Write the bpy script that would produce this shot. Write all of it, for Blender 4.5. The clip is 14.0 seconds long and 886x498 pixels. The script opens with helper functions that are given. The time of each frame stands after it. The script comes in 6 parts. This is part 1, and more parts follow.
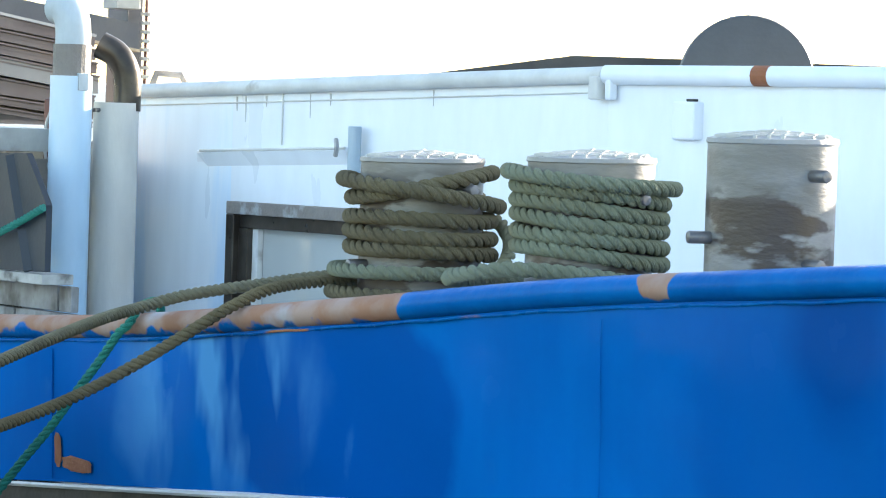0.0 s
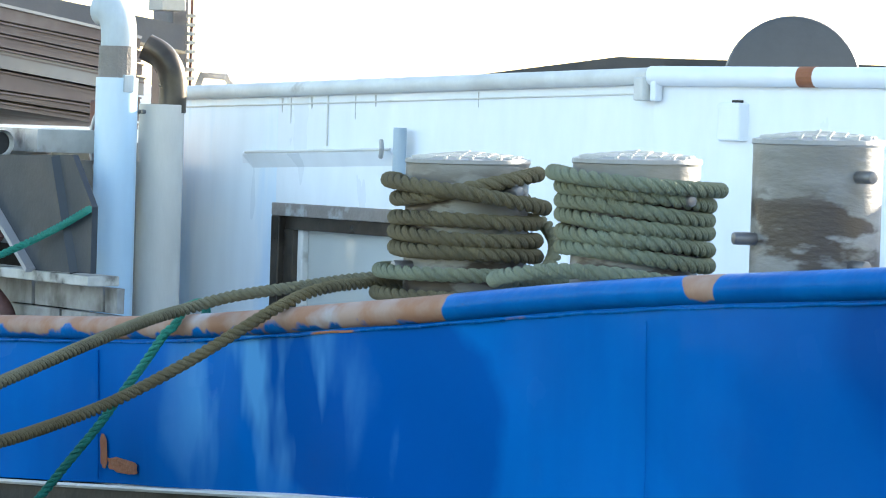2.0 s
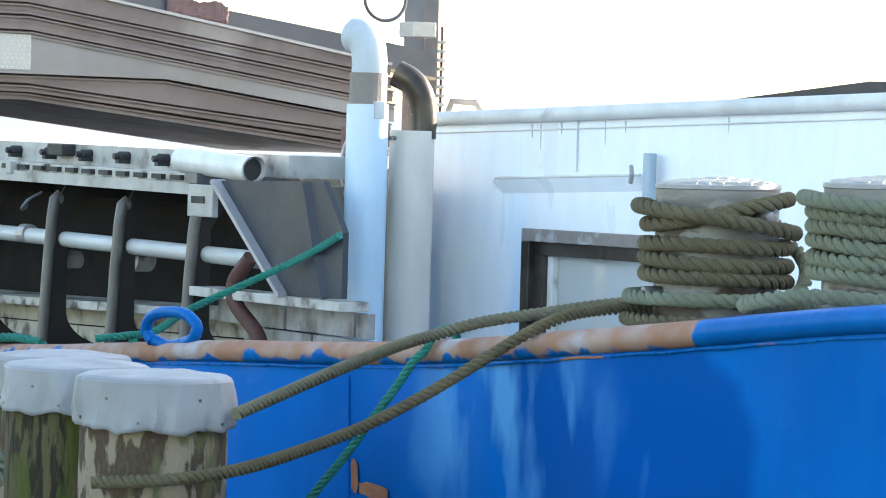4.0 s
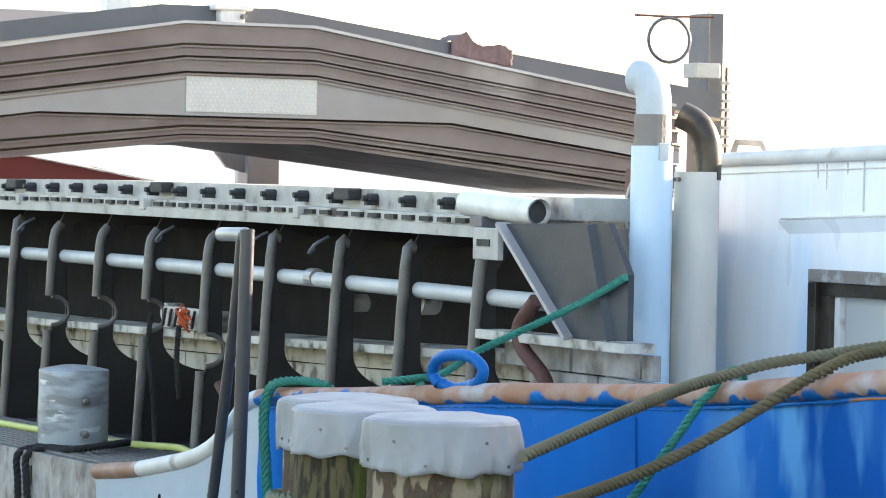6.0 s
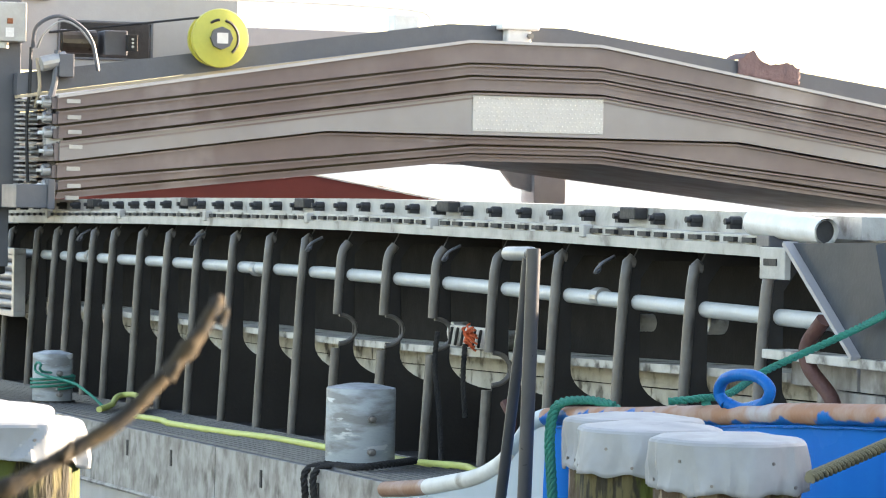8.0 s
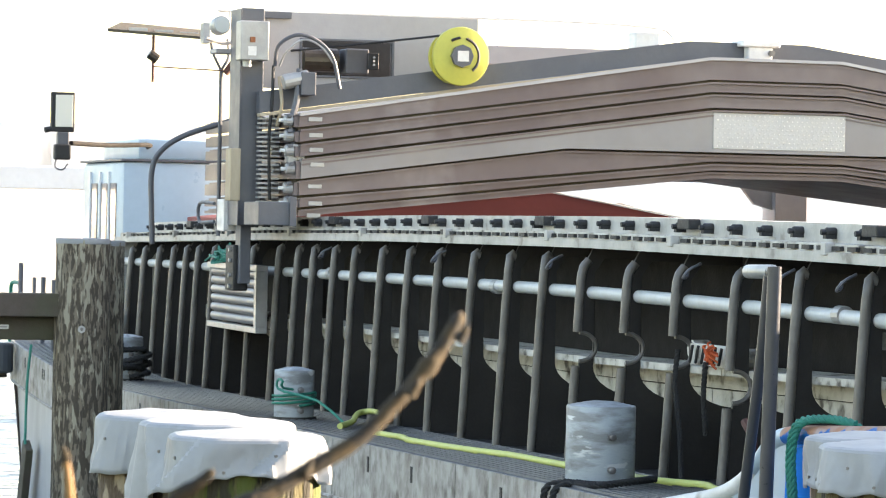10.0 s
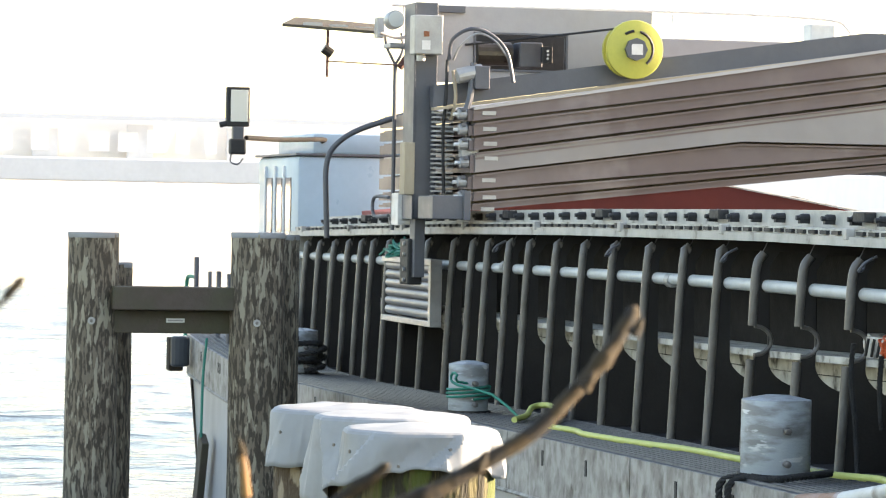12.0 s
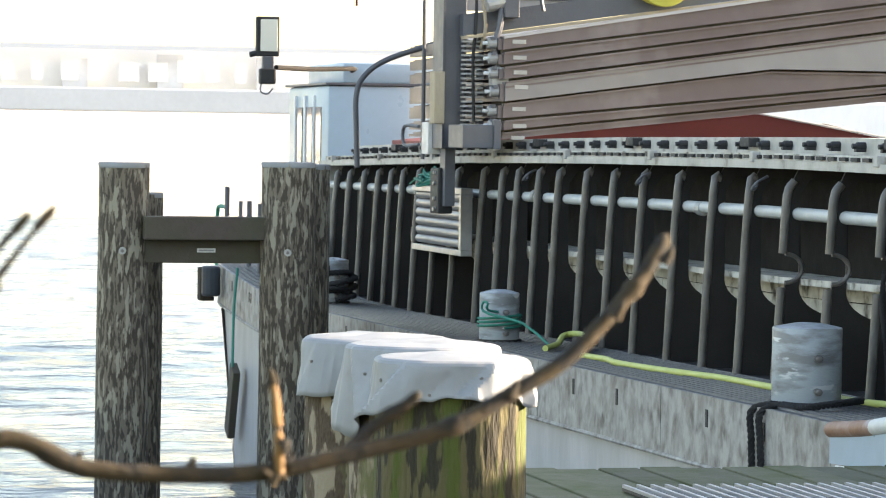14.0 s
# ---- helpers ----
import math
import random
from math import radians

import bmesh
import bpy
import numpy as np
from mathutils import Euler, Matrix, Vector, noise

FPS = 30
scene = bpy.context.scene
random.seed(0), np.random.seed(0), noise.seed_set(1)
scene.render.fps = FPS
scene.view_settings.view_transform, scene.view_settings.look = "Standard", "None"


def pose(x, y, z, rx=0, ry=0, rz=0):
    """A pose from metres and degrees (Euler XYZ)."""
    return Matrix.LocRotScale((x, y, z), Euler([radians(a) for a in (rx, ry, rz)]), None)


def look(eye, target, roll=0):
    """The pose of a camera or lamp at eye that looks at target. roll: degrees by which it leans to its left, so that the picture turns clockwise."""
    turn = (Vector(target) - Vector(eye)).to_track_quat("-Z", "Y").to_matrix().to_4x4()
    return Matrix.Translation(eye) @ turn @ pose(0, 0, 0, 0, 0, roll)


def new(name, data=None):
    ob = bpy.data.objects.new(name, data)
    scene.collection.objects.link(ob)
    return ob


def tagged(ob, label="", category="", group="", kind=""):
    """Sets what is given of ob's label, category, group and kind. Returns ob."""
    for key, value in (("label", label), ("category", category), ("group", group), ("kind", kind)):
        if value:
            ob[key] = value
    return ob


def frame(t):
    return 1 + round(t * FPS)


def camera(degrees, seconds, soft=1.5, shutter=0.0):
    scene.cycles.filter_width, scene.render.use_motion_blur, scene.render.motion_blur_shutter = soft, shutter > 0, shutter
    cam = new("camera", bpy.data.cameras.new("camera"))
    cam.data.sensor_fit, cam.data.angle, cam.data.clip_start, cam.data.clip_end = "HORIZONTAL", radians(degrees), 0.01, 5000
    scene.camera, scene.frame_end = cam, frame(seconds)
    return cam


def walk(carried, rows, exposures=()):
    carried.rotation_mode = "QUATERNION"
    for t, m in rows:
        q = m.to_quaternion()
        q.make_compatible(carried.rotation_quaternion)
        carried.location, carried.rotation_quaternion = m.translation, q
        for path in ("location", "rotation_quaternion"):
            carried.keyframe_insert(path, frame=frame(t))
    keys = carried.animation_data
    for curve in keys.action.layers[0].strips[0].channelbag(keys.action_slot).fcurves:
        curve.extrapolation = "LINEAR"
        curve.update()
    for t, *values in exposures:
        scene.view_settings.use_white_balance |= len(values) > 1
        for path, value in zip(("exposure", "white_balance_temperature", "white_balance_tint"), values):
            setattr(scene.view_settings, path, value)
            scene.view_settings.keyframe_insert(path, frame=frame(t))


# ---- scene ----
cam = camera(14.889, 14.0, soft=1.0)
cam.data.dof.use_dof, cam.data.dof.focus_distance, cam.data.dof.aperture_fstop = True, 12.0, 22.0
EYE = 3.0
ROWS = [
    (0.0, 54.519, -1.872, -1.825),
    (0.5, 54.604, -1.863, -1.90),
    (1.0, 54.751, -1.863, -1.851),
    (1.5, 54.955, -1.885, -1.806),
    (2.0, 55.282, -1.873, -1.77),
    (2.2, 55.513, -1.873, -1.75),
    (4.3, 60.381, -1.406, -1.438),
    (4.5, 60.978, -1.289, -1.294),
    (5.0, 62.305, -1.159, -1.147),
    (5.5, 63.286, -1.060, -1.141),
    (6.0, 64.310, -0.963, -1.107),
    (6.5, 65.468, -0.880, -0.902),
    (7.0, 66.703, -0.786, -0.900),
    (7.5, 67.939, -0.751, -0.980),
    (8.0, 69.144, -0.731, -1.120),
    (8.5, 70.328, -0.669, -1.042),
    (8.7, 70.717, -0.638, -0.936),
    (10.8, 74.597, -0.534, -1.108),
    (11.0, 74.906, -0.550, -0.975),
    (11.5, 75.580, -0.603, -0.933),
    (12.0, 76.143, -0.675, -1.038),
    (12.5, 76.427, -0.868, -1.040),
    (13.0, 76.509, -1.223, -1.019),
    (13.5, 76.522, -1.561, -0.874),
    (14.0, 76.654, -1.883, -0.827),
]
walk(cam, [(t, pose(0, 0, EYE, 90 + pitch, roll, yaw)) for t, yaw, pitch, roll in ROWS],
     exposures=[(0.0, 2.42, 6600, 10), (2.2, 2.42, 6600, 10), (5.0, 2.52, 6900, 15), (7.5, 2.64, 7500, 17), (8.7, 2.70, 7500, 17), (11.0, 2.50, 7500, 17), (14.0, 2.36, 7500, 16)])

# ---- world and sun ----
SUN_AZ, SUN_EL = radians(-4), radians(14)      # azimuth clockwise from +Y
world = bpy.data.worlds.new("sky")
scene.world = world
world.use_nodes = True
wn = world.node_tree.nodes
sky = wn.new("ShaderNodeTexSky")
sky.sky_type, sky.sun_disc = "NISHITA", False
sky.sun_elevation, sky.sun_rotation = SUN_EL, SUN_AZ
sky.air_density, sky.dust_density, sky.ozone_density = 1.0, 1.3, 1.0
wn["Background"].inputs["Strength"].default_value = 0.14
world.node_tree.links.new(sky.outputs[0], wn["Background"].inputs["Color"])
sun = new("sun", bpy.data.lights.new("sun", "SUN"))
sun.data.energy, sun.data.angle, sun.data.color = 4.8, radians(0.6), (1.0, 0.9, 0.74)
sun_dir = Vector((math.sin(SUN_AZ) * math.cos(SUN_EL), math.cos(SUN_AZ) * math.cos(SUN_EL), math.sin(SUN_EL)))
sun.matrix_world = look(sun_dir * 60, (0, 0, 0))


# ---- materials ----
def mat(name, base, rough=0.6, metal=0.0, second=None, scale=4.0, amount=0.5, edge=(0.4, 0.65), stain=None,
        stain_scale=1.2, stain_edge=(0.58, 0.66), bump=0.15, bump_scale=60.0, streak=1.0, jitter=0.0, coat=0.0, spec=0.5, band=None):
    """Two-scale procedural paint, metal, wood or stone: base mixed with a second tone, stains of their own shape and fine relief."""
    m = bpy.data.materials.new(name)
    m.use_nodes = True
    nt = m.node_tree
    nd, ln = nt.nodes, nt.links
    b = nd["Principled BSDF"]
    tc = nd.new("ShaderNodeTexCoord")
    mp = nd.new("ShaderNodeMapping")
    mp.inputs["Scale"].default_value = (1, 1, 1 / streak)
    ln.new(tc.outputs["Object"], mp.inputs["Vector"])

    def noise_at(sc, detail=6.0, vec=mp.outputs[0]):
        n = nd.new("ShaderNodeTexNoise")
        n.inputs["Scale"].default_value, n.inputs["Detail"].default_value = sc, detail
        ln.new(vec, n.inputs["Vector"])
        return n.outputs["Fac"]

    def ramp(src, lo, hi, top=1.0):
        r = nd.new("ShaderNodeMapRange")
        r.inputs["From Min"].default_value, r.inputs["From Max"].default_value = lo, hi
        r.inputs["To Max"].default_value = top
        ln.new(src, r.inputs["Value"])
        return r.outputs[0]

    def mixed(fac, a, c):
        x = nd.new("ShaderNodeMix")
        x.data_type = "RGBA"
        ln.new(fac, x.inputs["Factor"])
        for sock, v in ((x.inputs["A"], a), (x.inputs["B"], c)):
            if isinstance(v, tuple):
                sock.default_value = (*v, 1)
            else:
                ln.new(v, sock)
        return x.outputs["Result"]

    second = second or tuple(c * 0.7 for c in base)
    col = mixed(ramp(noise_at(scale), edge[0], edge[1], amount), base, second)
    fine = noise_at(scale * 9)
    col = mixed(ramp(fine, 0.3, 0.75, 0.25), col, tuple(c * 0.72 for c in base))
    if stain:
        where = ramp(noise_at(stain_scale, 8.0), stain_edge[0], stain_edge[1])
        if band:
            sp, mu = nd.new("ShaderNodeSeparateXYZ"), nd.new("ShaderNodeMath")
            ln.new(tc.outputs["Object"], sp.inputs[0])
            mu.operation = "MULTIPLY"
            up, down = ramp(sp.outputs["Z"], band[0], band[1]), ramp(sp.outputs["Z"], band[3], band[2])
            ln.new(up, mu.inputs[0])
            ln.new(down, mu.inputs[1])
            m2 = nd.new("ShaderNodeMath")
            m2.operation = "MULTIPLY"
            ln.new(mu.outputs[0], m2.inputs[0])
            ln.new(where, m2.inputs[1])
            where = m2.outputs[0]
        col = mixed(where, col, stain)
    if jitter:
        oi = nd.new("ShaderNodeObjectInfo")
        hv = nd.new("ShaderNodeHueSaturation")
        ln.new(ramp(oi.outputs["Random"], 0, 1, 1), hv.inputs["Value"])
        r2 = nd.new("ShaderNodeMapRange")
        r2.inputs["To Min"].default_value, r2.inputs["To Max"].default_value = 1 - jitter, 1 + jitter
        ln.new(oi.outputs["Random"], r2.inputs["Value"])
        ln.new(r2.outputs[0], hv.inputs["Value"])
        ln.new(col, hv.inputs["Color"])
        col = hv.outputs["Color"]
    ln.new(col, b.inputs["Base Color"])
    ln.new(ramp(noise_at(scale * 3), 0.2, 0.8), b.inputs["Roughness"])
    rr = b.inputs["Roughness"].links[0].from_node
    rr.inputs["To Min"].default_value, rr.inputs["To Max"].default_value = max(0.03, rough - 0.12), min(1.0, rough + 0.12)
    b.inputs["Metallic"].default_value = metal
    b.inputs["Coat Weight"].default_value = coat
    b.inputs["Specular IOR Level"].default_value = spec
    if bump:
        bp = nd.new("ShaderNodeBump")
        bp.inputs["Strength"].default_value, bp.inputs["Distance"].default_value = bump, 0.01
        ln.new(noise_at(bump_scale, 4.0), bp.inputs["Height"])
        ln.new(bp.outputs[0], b.inputs["Normal"])
    return m


M = {
    "white": mat("white_ship_paint", (0.79, 0.82, 0.85), 0.35, second=(0.72, 0.76, 0.80), scale=1.5, stain=(0.50, 0.42, 0.34),
                 stain_scale=2.0, stain_edge=(0.70, 0.80), bump=0.06, bump_scale=14, streak=3),
    "white_blue": mat("pale_blue_white_paint", (0.46, 0.63, 0.76), 0.35, second=(0.52, 0.68, 0.79), scale=2.5, amount=0.8, stain=(0.68, 0.73, 0.76),
                      stain_scale=3, stain_edge=(0.52, 0.72), bump=0.05, bump_scale=14, streak=4),
    "white_patched": mat("white_ship_paint_touched_up_blue", (0.80, 0.86, 0.90), 0.35, second=(0.74, 0.81, 0.86), scale=1.5, stain=(0.58, 0.73, 0.86),
                         stain_scale=3.4, stain_edge=(0.47, 0.56), bump=0.06, bump_scale=14, streak=6),
    "vent": mat("dark_vent_paint", (0.042, 0.046, 0.05), 0.5, second=(0.055, 0.06, 0.065), scale=5, bump=0.1),
    # distance haze and glare put into a near-white colour
    "haze_white": mat("painted_haze_white", (0.9, 0.88, 0.85), 0.9, second=(0.88, 0.86, 0.83), scale=0.01, bump=0),
    "dirt": mat("dirt_run", (0.42, 0.42, 0.41), 0.8, second=(0.60, 0.62, 0.63), scale=40, bump=0),
    "white_rough": mat("worn_white_paint", (0.66, 0.66, 0.63), 0.55, second=(0.42, 0.40, 0.36), scale=5, stain=(0.20, 0.16, 0.12),
                       stain_scale=4, stain_edge=(0.62, 0.72), bump=0.25, bump_scale=40),
    
    "blue_rail": mat("blue_rail_paint", (0.0, 0.105, 0.37), 0.3, second=(0.0, 0.16, 0.46), scale=6, bump=0.3, bump_scale=30, spec=0.09,
                     stain=(0.36, 0.16, 0.085), stain_scale=1.5, stain_edge=(0.60, 0.62)),
    "rail_worn": mat("worn_rail_primer", (0.27, 0.145, 0.09), 0.55, second=(0.37, 0.24, 0.19), scale=5, amount=0.9, edge=(0.45, 0.6),
                     stain=(0.42, 0.46, 0.52), stain_scale=4, stain_edge=(0.54, 0.62), bump=0.35, bump_scale=30),
    "lid": mat("dull_white_lid_plate", (0.34, 0.335, 0.32), 0.5, second=(0.24, 0.23, 0.21), scale=10, bump=0.2, spec=0.3),
    "stud": mat("rubbed_tread_stud", (0.52, 0.52, 0.50), 0.4, second=(0.40, 0.39, 0.37), scale=20, bump=0.1),
    "tape": mat("brown_grey_wrapping_tape", (0.23, 0.20, 0.175), 0.6, second=(0.16, 0.14, 0.12), scale=14, stain=(0.36, 0.36, 0.35), stain_scale=12, stain_edge=(0.6, 0.7), bump=0.4, bump_scale=60),
    "rope_grey": mat("grey_green_mooring_rope", (0.195, 0.182, 0.122), 0.9, second=(0.12, 0.105, 0.062), scale=6, stain=(0.11, 0.095, 0.06),
                     stain_scale=4, stain_edge=(0.5, 0.7), bump=0.2, bump_scale=220),
    "elbow": mat("grimy_white_exhaust_paint", (0.50, 0.55, 0.57), 0.5, second=(0.36, 0.39, 0.40), scale=7, amount=0.8, stain=(0.24, 0.23, 0.21), stain_scale=6,
                 stain_edge=(0.58, 0.70), bump=0.2, bump_scale=30, streak=2),
    "lilac_alloy": mat("bare_flange_aluminium", (0.44, 0.43, 0.44), 0.4, 0.3, second=(0.34, 0.32, 0.32), scale=2, bump=0.06),
    "rust": mat("rust_primer", (0.29, 0.105, 0.045), 0.75, second=(0.19, 0.06, 0.03), scale=12, bump=0.4),
    "black_hull": mat("black_hull_tar", (0.018, 0.018, 0.017), 0.5, second=(0.05, 0.045, 0.04), scale=5, bump=0.3, bump_scale=25),
    "dark": mat("near_black_matt", (0.016, 0.0145, 0.0135), 0.8, second=(0.024, 0.022, 0.020), scale=3, bump=0.2, spec=0.08),
    "stay": mat("dark_grey_stay_paint", (0.030, 0.028, 0.027), 0.45, second=(0.045, 0.042, 0.040), scale=6, bump=0.15, spec=0.2),
    "stay_edge": mat("grey_stay_bar", (0.140, 0.130, 0.120), 0.36, second=(0.085, 0.078, 0.070), scale=9, amount=0.9, bump=0.15, spec=0.4),
    "coaming": mat("weathered_coaming_alloy", (0.44, 0.43, 0.40), 0.5, second=(0.27, 0.26, 0.235), scale=7, amount=0.8, stain=(0.085, 0.07, 0.055),
                   stain_scale=7, stain_edge=(0.60, 0.74), bump=0.25, bump_scale=50),
    "ledge": mat("pale_weathered_ledge", (0.52, 0.505, 0.455), 0.65, second=(0.28, 0.26, 0.22), scale=9, amount=0.9, stain=(0.05, 0.043, 0.035),
                 stain_scale=9, stain_edge=(0.56, 0.68), bump=0.3, bump_scale=50),
    "pipe": mat("pale_blue_grey_pipe", (0.52, 0.545, 0.54), 0.4, second=(0.40, 0.41, 0.40), scale=7, bump=0.1),
    "hull_grey": mat("weathered_grey_hull_plate", (0.35, 0.34, 0.32), 0.6, second=(0.20, 0.185, 0.165), scale=12, amount=0.9,
                     stain=(0.085, 0.072, 0.06), stain_scale=11.0, stain_edge=(0.50, 0.74), bump=0.35, bump_scale=30, streak=1.3),
    "hull_low": mat("dull_grey_hull_side", (0.40, 0.40, 0.40), 0.55, second=(0.27, 0.265, 0.25), scale=3, bump=0.2, bump_scale=20, streak=3),
    "deck": mat("dark_deck_grating", (0.030, 0.031, 0.034), 0.5, second=(0.05, 0.05, 0.055), scale=8, bump=0.2),
    "alloy": mat("brushed_hatch_aluminium", (0.153, 0.119, 0.117), 0.45, 0.35, second=(0.195, 0.164, 0.160), scale=1.3, amount=0.9,
                 stain=(0.30, 0.27, 0.265), stain_scale=0.9, stain_edge=(0.60, 0.72), bump=0.06, bump_scale=20),
    "alloy_pale": mat("bright_hatch_aluminium", (0.28, 0.272, 0.276), 0.42, 0.35, second=(0.225, 0.205, 0.20), scale=1.0, amount=0.9, bump=0.06, bump_scale=20),
    "reflector": mat("studded_reflector_sheet", (0.50, 0.50, 0.49), 0.35, 0.2, second=(0.42, 0.42, 0.42), scale=10),
    "steel_dark": mat("dark_grey_gantry_paint", (0.09, 0.095, 0.11), 0.45, second=(0.13, 0.13, 0.14), scale=3, bump=0.1),
    "steel_grey": mat("grey_gantry_plate", (0.36, 0.35, 0.35), 0.45, second=(0.30, 0.29, 0.29), scale=2, bump=0.08),
    "galv": mat("galvanised_steel", (0.42, 0.42, 0.41), 0.4, 0.4, second=(0.28, 0.27, 0.26), scale=10, bump=0.1),
    "black": mat("black_rubber", (0.015, 0.015, 0.016), 0.6, second=(0.03, 0.03, 0.03), scale=10, bump=0.2),
    "yellow": mat("yellow_reel_plastic", (0.50, 0.48, 0.085), 0.45, second=(0.40, 0.38, 0.07), scale=5, bump=0.05),
    "rope": mat("weathered_mooring_rope", (0.165, 0.138, 0.078), 0.9, second=(0.085, 0.068, 0.034), scale=6, stain=(0.12, 0.098, 0.056),
                stain_scale=4, stain_edge=(0.5, 0.7), bump=0.3, bump_scale=260),
    "rope_green": mat("pale_green_mooring_rope", (0.205, 0.225, 0.155), 0.9, second=(0.135, 0.135, 0.08), scale=5, stain=(0.19, 0.165, 0.09),
                      stain_scale=3, stain_edge=(0.52, 0.7), bump=0.3, bump_scale=260),
    "rope_teal": mat("teal_polypropylene_rope", (0.01, 0.22, 0.16), 0.6, second=(0.005, 0.13, 0.10), scale=8, bump=0.5, bump_scale=200),
    "rope_black": mat("black_rope", (0.02, 0.02, 0.021), 0.85, second=(0.04, 0.04, 0.04), scale=8, bump=0.5, bump_scale=200),
    "bollard": mat("worn_bollard_paint", (0.25, 0.242, 0.222), 0.42, second=(0.155, 0.142, 0.122), scale=5, amount=0.8, edge=(0.4, 0.6),
                   stain=(0.050, 0.034, 0.024), stain_scale=6.0, stain_edge=(0.45, 0.52), bump=0.15, bump_scale=40, streak=0.33, band=(2.30, 2.40, 2.87, 2.93)),
    "bollard_grey": mat("grey_blue_bollard_paint", (0.33, 0.37, 0.395), 0.42, second=(0.15, 0.15, 0.145), scale=5, amount=0.9, edge=(0.45, 0.6),
                        stain=(0.50, 0.52, 0.52), stain_scale=7, stain_edge=(0.60, 0.66), bump=0.2, bump_scale=40, streak=0.28),
    "casing": mat("beige_pipe_paint", (0.68, 0.64, 0.575), 0.45, second=(0.50, 0.465, 0.405), scale=5, stain=(0.2, 0.16, 0.12), stain_scale=7,
                  stain_edge=(0.60, 0.70), bump=0.15, streak=3),
    "tread": mat("white_tread_plate", (0.76, 0.75, 0.72), 0.4, second=(0.55, 0.52, 0.48), scale=12, bump=0.2),
    "pin": mat("dull_steel_pin", (0.20, 0.19, 0.185), 0.35, 0.5, second=(0.12, 0.11, 0.10), scale=15, bump=0.2),
    "exhaust": mat("stained_stainless_exhaust", (0.085, 0.072, 0.058), 0.34, 0.5, second=(0.028, 0.022, 0.017), scale=6, amount=1.0, bump=0.05),
    "sheet": mat("crumpled_grey_cap_sheet", (0.30, 0.312, 0.32), 0.55, spec=0.3, second=(0.25, 0.257, 0.257), scale=5, amount=0.8,
                 stain=(0.21, 0.205, 0.19), stain_scale=6, stain_edge=(0.62, 0.78), bump=0.12, bump_scale=12),
    "timber": mat("weathered_pile_timber", (0.27, 0.22, 0.15), 0.85, second=(0.055, 0.034, 0.018), scale=16, amount=1.0, edge=(0.47, 0.51),
                  stain=(0.12, 0.115, 0.045), stain_scale=11, stain_edge=(0.56, 0.62), bump=0.9, bump_scale=45, streak=2.6),
    "timber_moss": mat("mossy_pile_timber", (0.095, 0.080, 0.032), 0.9, second=(0.018, 0.015, 0.008), scale=34, amount=1.0, edge=(0.47, 0.54),
                       stain=(0.062, 0.078, 0.011), stain_scale=15, stain_edge=(0.50, 0.56), bump=1.0, bump_scale=60, streak=4.5),
    "timber_dark": mat("dark_pile_timber", (0.175, 0.145, 0.105), 0.85, second=(0.055, 0.043, 0.03), scale=48, amount=1.0, edge=(0.46, 0.52),
                       stain=(0.30, 0.27, 0.20), stain_scale=26, stain_edge=(0.55, 0.59), bump=1.0, bump_scale=60, streak=4),
    "beam": mat("brown_mossy_beam", (0.085, 0.065, 0.05), 0.8, second=(0.06, 0.075, 0.03), scale=4, bump=0.5, bump_scale=50),
    "plank": mat("mossy_jetty_plank", (0.11, 0.11, 0.065), 0.9, second=(0.065, 0.08, 0.022), scale=5, amount=0.9, bump=0.5, bump_scale=60, jitter=0.2),
    "red": mat("red_oxide_paint", (0.23, 0.045, 0.035), 0.55, second=(0.18, 0.035, 0.03), scale=2, bump=0.1),
    "cabin": mat("pale_blue_cabin_paint", (0.34, 0.43, 0.50), 0.35, second=(0.31, 0.39, 0.46), scale=1.5, bump=0.05),
    "hose": mat("yellow_green_hose", (0.50, 0.54, 0.16), 0.5, second=(0.40, 0.42, 0.12), scale=12, bump=0.1),
    "grey_paint": mat("smooth_grey_paint", (0.052, 0.06, 0.07), 0.4, second=(0.035, 0.04, 0.046), scale=3, stain=(0.085, 0.093, 0.105),
                      stain_scale=3, stain_edge=(0.6, 0.75), bump=0.08, spec=0.15),
    "rail_steel": mat("grey_handrail_steel", (0.055, 0.058, 0.066), 0.35, 0.2, second=(0.04, 0.042, 0.046), scale=8, bump=0.1),
    "rust_dark": mat("dark_red_rusty_steel", (0.10, 0.04, 0.03), 0.7, second=(0.05, 0.02, 0.018), scale=9, bump=0.4),
    "twig": mat("brown_bark", (0.032, 0.021, 0.007), 0.95, second=(0.009, 0.007, 0.004), scale=38, amount=1.0, edge=(0.44, 0.56), bump=0.2, bump_scale=150),
    "sunlit_bark": mat("sunlit_orange_bark", (0.24, 0.12, 0.028), 0.7, second=(0.06, 0.04, 0.018), scale=25, bump=0.3),
    # bridge concrete paled in its colour to stand for the haze
    "concrete": mat("haze_paled_concrete", (0.70, 0.70, 0.71), 0.8, second=(0.62, 0.62, 0.63), scale=0.4, bump=0),
    "soil": mat("grassy_bank_soil", (0.09, 0.10, 0.04), 0.95, second=(0.12, 0.10, 0.06), scale=2, bump=0.6, bump_scale=20),
    "wood_block": mat("pale_wood_block", (0.46, 0.38, 0.27), 0.7, second=(0.36, 0.28, 0.18), scale=8, bump=0.3, streak=4),
    "rag": mat("faded_mauve_cloth", (0.17, 0.115, 0.115), 0.9, second=(0.15, 0.09, 0.09), scale=15, bump=0.4),
    "orange": mat("orange_twine", (0.55, 0.10, 0.03), 0.8, second=(0.4, 0.07, 0.03), scale=30, bump=0.4),
}


